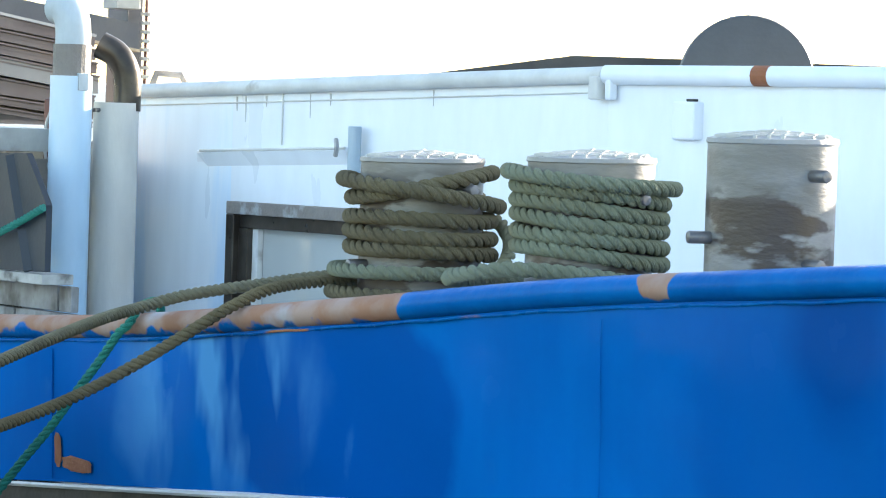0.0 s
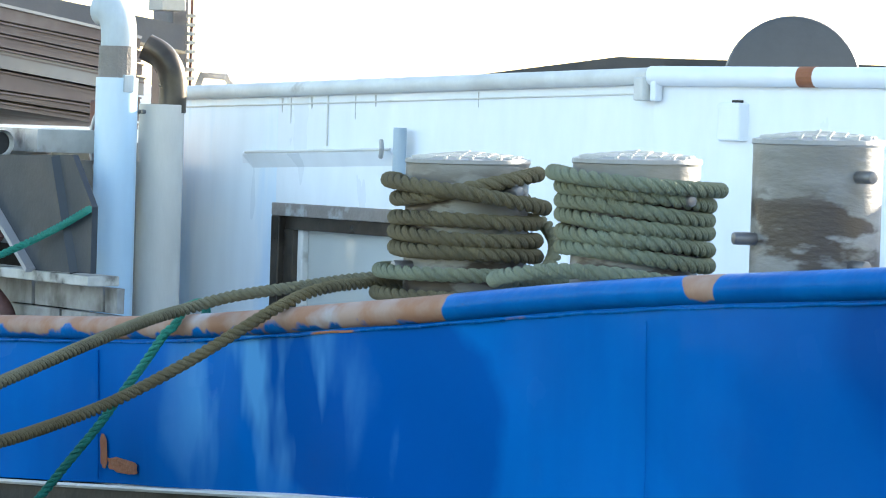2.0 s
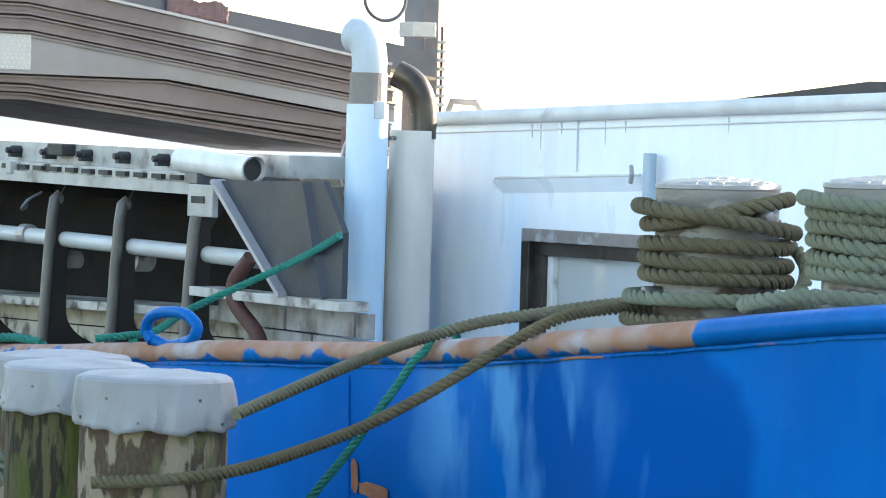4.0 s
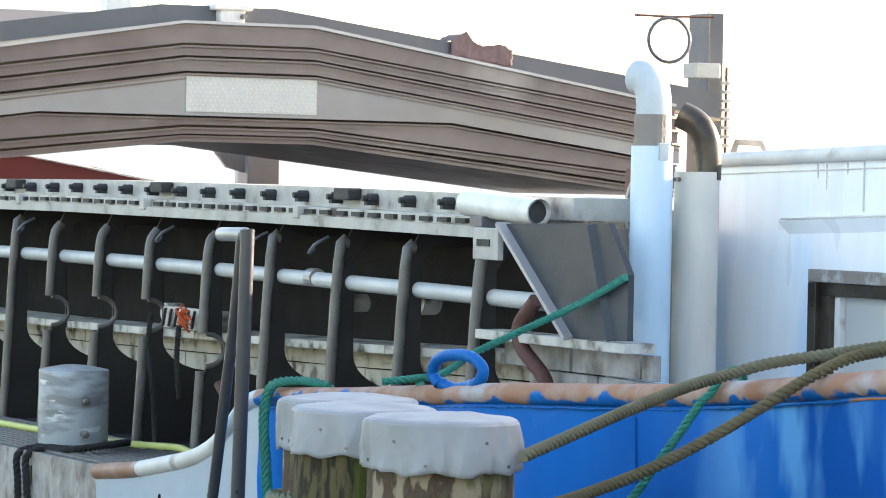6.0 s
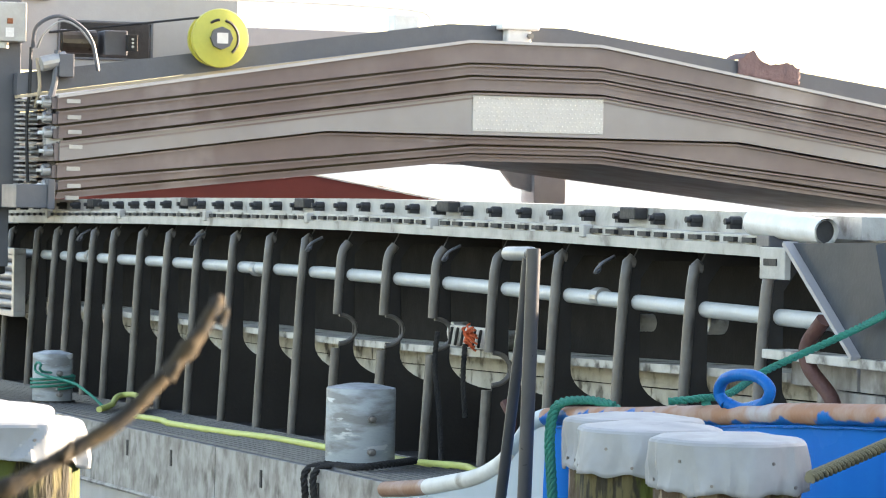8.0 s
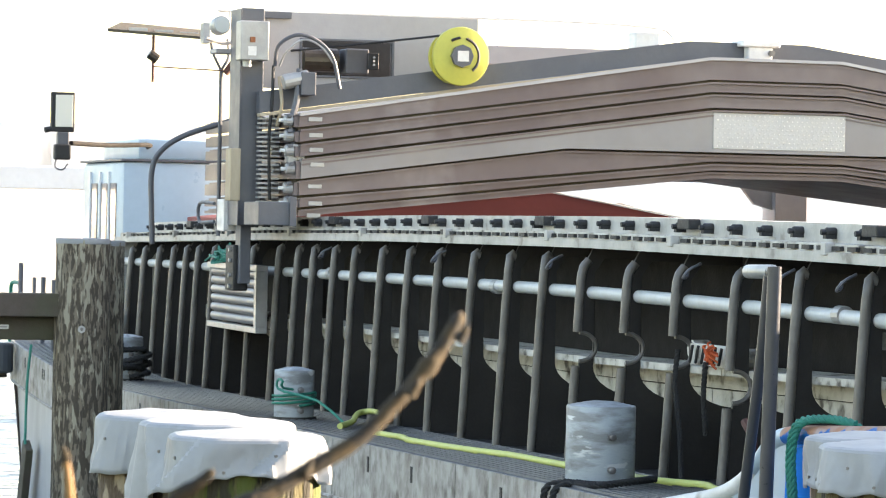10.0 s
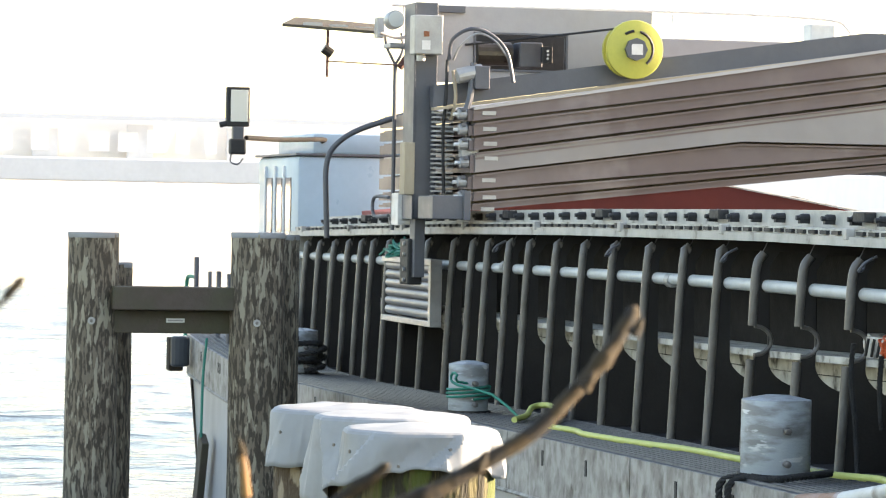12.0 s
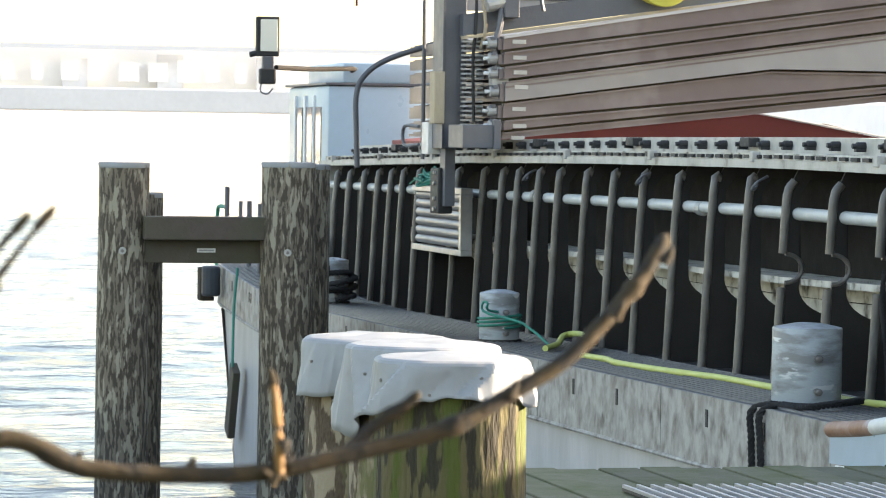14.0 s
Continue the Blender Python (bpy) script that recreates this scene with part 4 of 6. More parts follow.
def big_bollard(x, y, r, top, label, pins):
    b = thing("mooring_bollard", label, "bollard", group="foredeck bollards", at=(x, y, 2.02))
    smooth(part("drum", cyl((x, y, 2.02), (x, y, top - 0.012), r, 40), "bollard", b))
    bm = bmesh.new()
    rings = []
    tilt = 0.055
    for rr, dz in ((r, -0.014), (r + 0.004, -0.008), (r + 0.002, 0.002), (r * 0.7, 0.012), (r * 0.35, 0.017)):
        rings.append([bm.verts.new((x + rr * math.cos(a), y + rr * math.sin(a), top + dz + tilt * rr * (0.25 * -math.cos(a) + math.sin(a)) * 0.4 * (1 if dz > -0.01 else 0)))
                      for a in [2 * math.pi * k / 40 for k in range(40)]])
    for a, c in zip(rings, rings[1:]):
        for k in range(40):
            bm.faces.new((a[k], a[(k + 1) % 40], c[(k + 1) % 40], c[k]))
    bm.faces.new(rings[-1])
    lid = smooth(part("lid", bm, "lid", b, "white chequer plate lid"), 30)
    bm = bmesh.new()
    for i in range(-6, 7):
        for j in range(-6, 7):
            u, v = i * r * 0.15, j * r * 0.15
            if u * u + v * v > (r * 0.93) ** 2:
                continue
            rr = math.hypot(u, v)
            z = top + 0.002 + 0.016 * (1 - rr / r) + 0.022 * (v - 0.25 * u)
            m = Matrix.Translation((x + u, y + v, z)) @ Matrix.Rotation(radians(45 if (i + j) % 2 else -45), 4, "Z") @ Matrix.Diagonal((0.026, 0.009, 0.012, 1))
            bmesh.ops.create_cube(bm, size=1.0, matrix=m)
    tagged(part("tread_studs", bm, "stud", lid), kind="stuff")
    for ang, z in pins:
        d = Vector((math.cos(ang), math.sin(ang), 0))
        c = Vector((x, y, z))
        smooth(part("pin", cyl(c + d * (r - 0.02), c + d * (r + 0.055), 0.015, 14, bevel=0.005), "pin", b))
    return b


def ang(deg):
    """Direction round a bollard: 0 is towards the quay's viewing side, positive to its right."""
    return radians(-90 + 54.5 + deg)


big_bollard(-7.385, 5.2, 0.164, 2.945, "worn grey bollard drum wrapped in weathered mooring rope", [(ang(40), 2.865), (ang(-60), 2.66), (ang(45), 2.65)])
big_bollard(-6.655, 5.2, 0.159, 2.962, "worn grey bollard drum tightly wrapped in pale green rope", [(ang(38), 2.865), (ang(-55), 2.68), (ang(35), 2.655)])
big_bollard(-5.975, 5.2, 0.151, 3.022, "bare bollard drum with rust stains and white lid", [(ang(33), 2.940), (ang(-72), 2.79), (ang(30), 2.735)])


def wraps(cx, cy, r, turns, rope_r, n=40):
    """A rope wound round a drum; each turn is (height at one side, height at the other, how far it stands off) and crosses to the next at the back."""
    pts = []
    for i, now in enumerate(turns):
        before, after = turns[max(0, i - 1)], turns[min(len(turns) - 1, i + 1)]
        for k in range(n):
            f = k / n
            a = ang(180) - 2 * math.pi * f
            other, w = (before, 0.5 - f / 0.36) if f < 0.18 else (after, 0.5 - (1 - f) / 0.36) if f > 0.82 else (now, 0.0)
            lo, hi, off = (now[j] + (other[j] - now[j]) * max(0.0, w) for j in range(3))
            rr = r + rope_r + off + 0.002 * math.sin(3 * a + i)
            pts.append((cx + rr * math.cos(a), cy + rr * math.sin(a), (lo + hi) / 2 + (hi - lo) / 2 * math.sin(a - ang(0)) + 0.003 * math.sin(2 * a + 2 * i)))
    return pts


rope1 = wraps(-7.385, 5.2, 0.164, [(2.834, 2.909, 0.002), (2.888, 2.824, 0.024), (2.787, 2.784, 0.003), (2.746, 2.731, 0.004), (2.708, 2.693, 0.004)], 0.021)
tagged(part("mooring_rope", laid_rope(rope1, 0.0215, per=2), "rope"), "brown weathered laid rope wound round a bollard", "rope", group="mooring ropes")
rope2 = wraps(-6.655, 5.2, 0.159, [(2.922, 2.888, 0.030), (2.894, 2.854, 0.006), (2.856, 2.817, 0.004), (2.818, 2.781, 0.004), (2.780, 2.743, 0.004), (2.742, 2.705, 0.004)], 0.020)
tagged(part("mooring_rope", laid_rope(rope2, 0.0205, per=2), "rope_green"), "pale green laid rope wound in even turns on a bollard", "rope", group="mooring ropes")


def loop(cx, cy, rx, z, a0, a1, n=30, tilt=0.0):
    return [(cx + rx * math.cos(ang(a0 + (a1 - a0) * k / n)), cy + rx * math.sin(ang(a0 + (a1 - a0) * k / n)), z + tilt * math.sin(radians(a0 + (a1 - a0) * k / n))) for k in range(n + 1)]


def turned(rr, deg, z):
    return (-7.385 + rr * math.cos(ang(deg)), 5.2 + rr * math.sin(ang(deg)), z)


low1 = loop(-7.385, 5.2, 0.228, 2.645, -150, 55) + [turned(0.235, 72, 2.672), turned(0.24, 88, 2.715), turned(0.235, 102, 2.752), turned(0.225, 122, 2.785), turned(0.20, 160, 2.79)]
tagged(part("mooring_rope", laid_rope(low1, 0.0205, per=3), "rope_green"), "pale green rope eye looped low round a bollard", "rope", group="mooring ropes")
low2 = [(-6.655 + 0.581 * u + 0.814 * w, 5.2 + 0.814 * u - 0.581 * w, z) for u, w, z in (
    (0.0, -0.24, 2.63), (-0.2, -0.21, 2.64), (-0.32, -0.09, 2.645), (-0.345, 0.04, 2.655), (-0.30, 0.16, 2.672), (-0.2, 0.215, 2.687), (-0.05, 0.235, 2.682), (0.09, 0.23, 2.665), (0.2, 0.18, 2.645), (0.25, 0.04, 2.63))]
tagged(part("mooring_rope", laid_rope(low2, 0.0205, per=6), "rope_green"), "pale green rope eye looped low round a bollard", "rope", group="mooring ropes")
low3 = loop(-7.385, 5.2, 0.235, 2.585, -150, 80)
tagged(part("mooring_rope", laid_rope(low3, 0.0195, per=3), "rope"), "brown weathered rope eye lying low round a bollard", "rope", group="mooring ropes")

# lines from the bollards over the rail to the capped piles
line_a = [(-7.40, 5.36, 2.625), (-7.50, 5.14, 2.628), (-7.58, 5.00, 2.618), (-7.68, 4.88, 2.592), (-7.783, 4.72, 2.558), (-7.83, 4.62, 2.525), (-7.765, 4.45, 2.496), (-7.614, 4.2, 2.449), (-7.506, 3.98, 2.396), (-7.42, 3.80, 2.352)]
tagged(part("mooring_line", laid_rope(line_a, 0.0172, lay=3.2), "rope_grey"), "weathered grey green mooring line sagging over the blue rail", "rope", group="mooring lines")
line_b = [(-7.47, 5.33, 2.61), (-7.53, 5.12, 2.612), (-7.53, 4.95, 2.606), (-7.49, 4.79, 2.588), (-7.484, 4.66, 2.537), (-7.53, 4.54, 2.456), (-7.608, 4.44, 2.375), (-7.638, 4.3, 2.302), (-7.573, 4.1, 2.253), (-7.42, 3.82, 2.217),
          (-7.38, 3.62, 2.20), (-7.55, 3.48, 2.18)]
tagged(part("mooring_line", laid_rope(line_b, 0.0172, lay=3.4), "rope"), "weathered brown mooring line sagging to the timber piles", "rope", group="mooring lines")
teal = [(-8.45, 5.05, 2.25), (-8.27, 4.93, 2.40), (-8.09, 4.82, 2.515), (-7.985, 4.70, 2.516), (-7.992, 4.665, 2.466), (-8.017, 4.65, 2.441), (-8.068, 4.62, 2.36), (-8.132, 4.58, 2.263), (-8.182, 4.54, 2.174), (-8.227, 4.48, 2.078),
        (-8.241, 4.42, 2.001), (-8.2, 4.3, 1.9)]
tagged(part("mooring_line", laid_rope(teal, 0.0135), "rope_teal"), "teal polypropylene line hanging over the blue bulwark", "rope", group="mooring lines")
teal2 = [(-9.77, 5.37, 2.732), (-9.80, 5.37, 2.722), (-9.95, 5.36, 2.668), (-10.15, 5.32, 2.594), (-10.21, 5.06, 2.470), (-10.063, 4.85, 2.400), (-9.96, 4.70, 2.392), (-9.99, 4.60, 2.38)]
tagged(part("mooring_line", laid_rope(teal2, 0.0135), "rope_teal"), "teal line stretched from a gusset plate to the rail", "rope", group="mooring lines")
teal3 = [(-9.96, 4.72, 2.375), (-10.05, 4.80, 2.30), (-10.4, 4.84, 2.26), (-10.75, 4.83, 2.26), (-10.88, 4.79, 2.315), (-11.0, 4.73, 2.325), (-11.10, 4.675, 2.30), (-11.12, 4.655, 2.20), (-11.10, 4.655, 2.05), (-11.07, 4.655, 1.9), (-11.03, 4.655, 1.75)]
tagged(part("mooring_line", laid_rope(teal3, 0.0155), "rope_teal"), "teal rope laid on the rail and hanging down", "rope", group="mooring lines")
teal4 = [(x + 0.035, y - 0.004, z) for x, y, z in teal3[4:]]
tagged(part("mooring_line", laid_rope(teal4, 0.0155), "rope_teal"), "teal rope laid on the rail and hanging down", "rope", group="mooring lines")

# blue fairlead eye on the rail
eye = [(-9.77, 4.70, 2.385), (-9.80, 4.69, 2.42), (-9.76, 4.69, 2.465), (-9.66, 4.70, 2.485), (-9.56, 4.71, 2.482), (-9.50, 4.72, 2.45), (-9.52, 4.72, 2.41), (-9.60, 4.725, 2.39), (-9.70, 4.72, 2.375), (-9.775, 4.705, 2.39)]
smooth(tagged(part("fairlead_eye", tube(eye, 0.019, 14, 6), "blue_rail"), "blue painted bent steel fairlead eye on the rail", "fairlead"))

# primer marks on the bulwark
for x0, x1, z0, z1 in ((-8.50, -8.46, 2.03, 2.125), (-8.46, -8.26, 2.025, 2.066)):
    bm = bmesh.new()
    pts = []
    for k in range(18):
        a = 2 * math.pi * k / 18
        rr = 1 + 0.25 * noise.noise((math.cos(a) * 2 + x0 * 5, math.sin(a) * 2, 0))
        u, v = math.copysign(abs(math.cos(a)) ** 0.5, math.cos(a)) * rr, math.copysign(abs(math.sin(a)) ** 0.5, math.sin(a)) * rr
        x, z = (x0 + x1) / 2 + u * (x1 - x0) / 2, (z0 + z1) / 2 + v * (z1 - z0) / 2
        pts.append(bm.verts.new((x, HULL_Y + dent(x, z) - 0.006, z)))
    bm.faces.new(pts)
    part("primer_patch", bm, "rust", bulwark)
smooth(part("pad_eye", tube([(-10.95, 4.69, 2.0), (-10.95, 4.68, 2.1), (-10.95, 4.69, 2.2)], 0.012, 8, 4), "blue_rail", bulwark))

# ---- end of the coaming: bracket, gusset, loose tube, hook ----
part("end_bracket", box(-10.90, -10.70, COAM_Y - 0.035, COAM_Y - 0.01, 2.762, 2.876, 0.004), "coaming", barge)
part("bracket_slot", box(-10.86, -10.76, COAM_Y - 0.04, COAM_Y - 0.03, 2.81, 2.835), "black", barge)
bm = prism([(-10.70, 2.892), (-9.93, 2.907), (-9.785, 2.74), (-9.785, 2.52), (-10.17, 2.512)], "y", COAM_Y - 0.01, COAM_Y + 0.012)
part("gusset_plate", bm, "grey_paint", barge)
part("gusset_flange", sweep([(-10.70, COAM_Y - 0.0, 2.892), (-10.17, COAM_Y - 0.0, 2.512)], [(-0.045, -0.008), (0.012, -0.008), (0.012, 0.008), (-0.045, 0.008)]), "steel_grey", barge)
part("gusset_rib", sweep([(-10.03, COAM_Y - 0.012, 2.90), (-9.88, COAM_Y - 0.012, 2.52)], [(-0.02, -0.006), (0.02, -0.006), (0.02, 0.006), (-0.02, 0.006)]), "grey_paint", barge)
part("gusset_ledge", box(-10.9, -9.785, COAM_Y - 0.02, COAM_Y + 0.1, 2.478, 2.512, 0.004), "ledge", barge)
for k, (xa, xb, zt) in enumerate(((-10.9, -10.4, 2.47), (-10.38, -9.9, 2.47), (-9.88, -9.80, 2.47), (-10.7, -10.2, 2.38), (-10.18, -9.80, 2.38))):
    part("inner_panel", box(xa, xb, COAM_Y + 0.1 + 0.003 * (k % 2), COAM_Y + 0.13, zt - 0.085, zt, 0.003), "hull_grey", barge)
loose = spline([(-11.12, COAM_Y + 0.05, 2.962), (-10.55, COAM_Y + 0.05, 2.935)], 4)
bm = sweep(loose, circle(0.047, 24), cap=False)
sweep(loose, circle(0.041, 24), bm, cap=False)
smooth(tagged(part("loose_tube", bm, "tread"), "short shiny white steel tube on the coaming corner", "tube"))
# black plug added inside the tube for the shade in its bore
part("tube_bore", cyl((-10.62, COAM_Y + 0.05, 2.9378), (-10.575, COAM_Y + 0.05, 2.9358), 0.0412, 20), "black", bpy.data.objects["loose_tube"])
part("tube_cradle", box(-10.62, -10.5, COAM_Y + 0.0, COAM_Y + 0.1, 2.86, 2.892, 0.004), "steel_dark", barge)
part("tube_cradle", box(-11.0, -10.9, COAM_Y + 0.0, COAM_Y + 0.1, 2.875, 2.916, 0.004), "steel_dark", barge)
smooth(part("red_hook", tube([(-10.50, COAM_Y + 0.02, 2.63), (-10.58, COAM_Y + 0.0, 2.54), (-10.56, COAM_Y + 0.0, 2.46), (-10.45, COAM_Y + 0.03, 2.36), (-10.42, COAM_Y + 0.04, 2.25)], 0.028, 10, 6), "rust_dark", barge))
smooth(part("cable_ring", tube([(-10.72 + 0.11 * math.cos(a), 5.95, 2.947 + 0.13 * math.sin(a)) for a in [2 * math.pi * k / 20 for k in range(21)]], 0.007, 8, 2), "pipe", barge))
part("rusty_box", box(-10.90, -10.66, 5.98, 6.02, 2.42, 3.10, 0.01), "rust_dark", barge)
for x, z, r in ((-11.68, 2.58, 0.05), (-12.32, 2.55, 0.035), (-13.75, 2.415, 0.045), (-14.35, 2.43, 0.045)):
    part("round_cover", cyl((x, COAM_Y + 0.12, z), (x - 0.01, COAM_Y + 0.2, z), r, 16), "ledge", barge)
for x in (-12.35, -14.05, -15.95, -17.95, -20.4, -12.98):
    z = coam_z(x) - 0.07
    part("hook", tube([(x, COAM_Y + 0.04, z + 0.03), (x + 0.01, COAM_Y - 0.02, z), (x - 0.01, COAM_Y - 0.04, z - 0.035), (x - 0.04, COAM_Y - 0.01, z - 0.03), (x - 0.05, COAM_Y + 0.0, z)], 0.007, 6, 6), "steel_dark", barge)
for x in (-13.3, -12.75, -11.95):
    part("rusty_horn", tube([(x, COAM_Y + 0.0, 1.95), (x + 0.02, COAM_Y - 0.01, 2.10), (x - 0.04, COAM_Y - 0.02, 2.17)], 0.022, 8, 5), "rust_dark", barge)

# rack with chains, twine and black ropes hanging from the stays
rack = thing("chain_rack", "small weathered rack with black cords and orange twine", "rack", at=(-13.9, 5.4, 2.3))
part("board", box(-14.14, -13.64, COAM_Y + 0.03, COAM_Y + 0.06, 2.375, 2.47, 0.004), "ledge", rack)
for k in range(6):
    x = -14.10 + 0.07 * k
    part("slat", tube([(x, COAM_Y + 0.015, 2.385), (x + 0.04, COAM_Y + 0.012, 2.46)], 0.007, 6, 2), "black", rack)
bm = bmesh.new()
for k in range(26):
    p = Vector((-13.74 + random.gauss(0, 0.018), COAM_Y - 0.02 + random.gauss(0, 0.01), 2.42 + random.gauss(0, 0.022)))
    q = p + Vector((random.gauss(0, 0.03), random.gauss(0, 0.01), random.gauss(0, 0.03)))
    tube([p, (p + q) / 2 + Vector((0, -0.02, 0.01)), q], 0.005, 5, 3, bm)
tagged(part("orange_twine", bm, "orange", rack, "tangled orange twine"), kind="stuff")
for pts in ([(-14.08, COAM_Y - 0.05, 2.44), (-14.08, COAM_Y - 0.06, 2.30), (-13.99, COAM_Y - 0.07, 2.1), (-13.88, COAM_Y - 0.1, 1.94), (-13.76, COAM_Y - 0.14, 1.87)],
            [(-13.74, COAM_Y - 0.05, 2.40), (-13.73, COAM_Y - 0.06, 2.25), (-13.72, COAM_Y - 0.05, 2.08)]):
    tagged(part("hanging_rope", laid_rope(pts, 0.013), "rope_black"), "black rope hanging against the hold side", "rope", group="black ropes")

# ---- things on the side deck ----
def deck_bollard(x, y, r, top, label):
    zb = deck_z(x)
    b = thing("deck_bollard", label, "bollard", group="side deck bollards", at=(x, y, zb))
    smooth(part("drum", cyl((x, y, zb), (x, y, top), r, 36, bevel=0.006), "bollard_grey", b))
    bm = bmesh.new()
    bmesh.ops.create_cone(bm, cap_ends=True, segments=36, radius1=r * 0.99, radius2=r * 0.4, depth=0.018, matrix=Matrix.Translation((x, y, top + 0.008)))
    part("lid", bm, "bollard_grey", b)
    f = math.atan2(-y, -x)
    for da, z in ((0.30, zb + (top - zb) * 0.62), (0.30, zb + (top - zb) * 0.20)):
        d = Vector((math.cos(f + da), math.sin(f + da), 0))
        c = Vector((x, y, z))
        smooth(part("pin", cyl(c + d * (r - 0.01), c + d * (r + 0.04), 0.016, 12, bevel=0.004), "pin", b))
    part("base_ring", cyl((x, y, zb), (x, y, zb + 0.02), r + 0.015, 36), "black_hull", b)
    return b


deck_bollard(-14.05, 4.985, 0.153, 2.195, "grey blue bollard with scuffed paint on the side deck")
deck_bollard(-19.4, 4.96, 0.118, 2.09, "grey blue bollard with teal cord round it")
deck_bollard(-24.7, 5.02, 0.13, 2.08, "small grey bollard with black ropes heaped round it")
pts = []
for k in range(90):
    a = k / 90 * 2 * math.pi * 3.2
    pts.append((-19.4 + 0.126 * math.cos(a), 4.96 + 0.126 * math.sin(a), 1.885 + 0.022 * a / 6.28 + 0.008 * math.sin(a)))
pts += [(-19.27, 4.86, 1.99), (-19.24, 4.85, 2.03), (-19.30, 4.84, 2.04), (-19.33, 4.835, 2.0), (-19.25, 4.86, 1.97), (-19.0, 5.0, 1.93), (-18.75, 5.1, 1.81)]
tagged(part("teal_cord", tube(pts, 0.008, 6, 2), "rope_teal"), "thin teal cord wound on a deck bollard", "rope")
pts = []
for k in range(120):
    a = k / 120 * 2 * math.pi * 5
    pts.append((-24.7 + (0.16 + 0.03 * math.sin(a * 1.7)) * math.cos(a), 5.02 + (0.16 + 0.03 * math.sin(a * 2.3)) * math.sin(a), 1.79 + 0.045 * a / 6.28 + 0.02 * math.sin(a * 1.3)))
tagged(part("coiled_rope", laid_rope(pts, 0.022, per=2), "rope_black"), "heap of black mooring rope round a bollard", "rope")
bx = [(-13.80, 4.70, 1.55), (-13.82, 4.698, 1.72), (-13.83, 4.70, 1.835), (-13.82, 4.78, 1.87), (-13.72, 4.80, 1.875), (-13.60, 4.84, 1.88), (-13.66, 5.0, 1.89), (-13.8, 5.15, 1.89)]
tagged(part("black_line", laid_rope(bx, 0.017), "rope_black"), "black line from a deck bollard over the hull edge", "rope", group="black ropes")
bx = [(-13.93, 4.70, 1.55), (-13.94, 4.698, 1.72), (-13.95, 4.70, 1.835), (-13.93, 4.78, 1.865), (-13.8, 4.79, 1.867), (-13.66, 4.81, 1.87)]
tagged(part("black_line", laid_rope(bx, 0.017), "rope_black"), "black line from a deck bollard over the hull edge", "rope", group="black ropes")
hose = [(-18.2, 4.92, 1.835), (-18.6, 5.1, 1.835), (-19.0, 5.25, 1.86), (-18.9, 5.33, 1.87), (-18.3, 5.18, 1.835), (-17.7, 4.98, 1.835), (-17.25, 5.0, 1.838), (-16.9, 4.96, 1.842), (-16.2, 5.03, 1.848),
        (-15.66, 5.11, 1.855), (-15.0, 5.13, 1.862), (-14.4, 5.17, 1.868), (-13.9, 5.2, 1.873), (-13.6, 5.3, 1.878), (-13.3, 5.25, 1.88), (-12.6, 5.2, 1.885)]
smooth(tagged(part("garden_hose", tube(hose, 0.017, 10, 8), "hose"), "yellow green hose snaking along the side deck", "hose"))

# ribbed step panel hung on the coaming
fen = thing("ribbed_panel", "ribbed grey aluminium panel hung on the hold side", "panel", at=(-22.5, 5.3, 2.2))
for z in (2.645, 2.235):
    part("edge_rail", box(-23.25, -21.8, COAM_Y - 0.10, COAM_Y - 0.02, z - 0.02, z + 0.02, 0.004), "galv", fen)
for k in range(6):
    z = 2.265 + k * 0.062
    bm = cyl((-23.2, COAM_Y - 0.055, z + 0.03), (-21.85, COAM_Y - 0.055, z + 0.03), 0.031, 12)
    smooth(part("rib", bm, "alloy_pale", fen))
part("side_rail", box(-21.86, -21.80, COAM_Y - 0.10, COAM_Y - 0.02, 2.255, 2.625, 0.003), "galv", fen)
bm = bmesh.new()
for k in range(60):
    p = Vector((-22.95 + random.gauss(0, 0.16), COAM_Y - 0.05 + random.gauss(0, 0.02), 2.70 + random.gauss(0, 0.022)))
    tube([p, p + Vector((random.gauss(0, 0.1), random.gauss(0, 0.02), random.gauss(0.01, 0.02))), p + Vector((random.gauss(0, 0.15), 0, random.gauss(0, 0.025)))], 0.008, 5, 3, bm)
tagged(part("teal_net", bm, "rope_teal"), "bundle of teal net on a ribbed panel", "net", kind="stuff")
part("red_tag", box(-18.3, -18.1, COAM_Y + 0.05, COAM_Y + 0.08, 2.24, 2.275, 0.003), "red", barge)

# fenders and small fittings at the barge's far end
tagged(part("fender", cyl((-27.72, 4.62, 1.66), (-27.72, 4.62, 1.91), 0.08, 14, bevel=0.02), "grey_paint"), "dark blue grey cylinder fender at the barge end", "fender")
tagged(part("fender", box(-28.30, -28.14, 4.60, 4.72, 1.60, 1.88, 0.01), "twig"), "brown board fender at the barge end", "fender")
tagged(part("fender_line", tube([(-26.84, 4.69, 1.93), (-26.82, 4.66, 1.6), (-26.75, 4.64, 1.12)], 0.012, 6, 6), "rope_teal"), "teal cord holding a fender board", "rope")
bd = box(-0.09, 0.09, -0.03, 0.03, -0.3, 0.3, 0.008)
fb = tagged(part("fender_board", bd, "beam"), "worn wooden fender board hung on the hull", "fender")
fb.matrix_basis = pose(-26.85, 4.66, 0.86, 0, 24, 0)
for x, z in ((-28.9, 2.55), (-28.2, 2.44), (-27.8, 2.45), (-27.3, 2.44)):
    tagged(part("deck_post", cyl((x, 4.95, deck_z(x)), (x, 4.95, z), 0.022, 10), "steel_dark"), "short dark steel post at the barge end", "post", group="end posts")
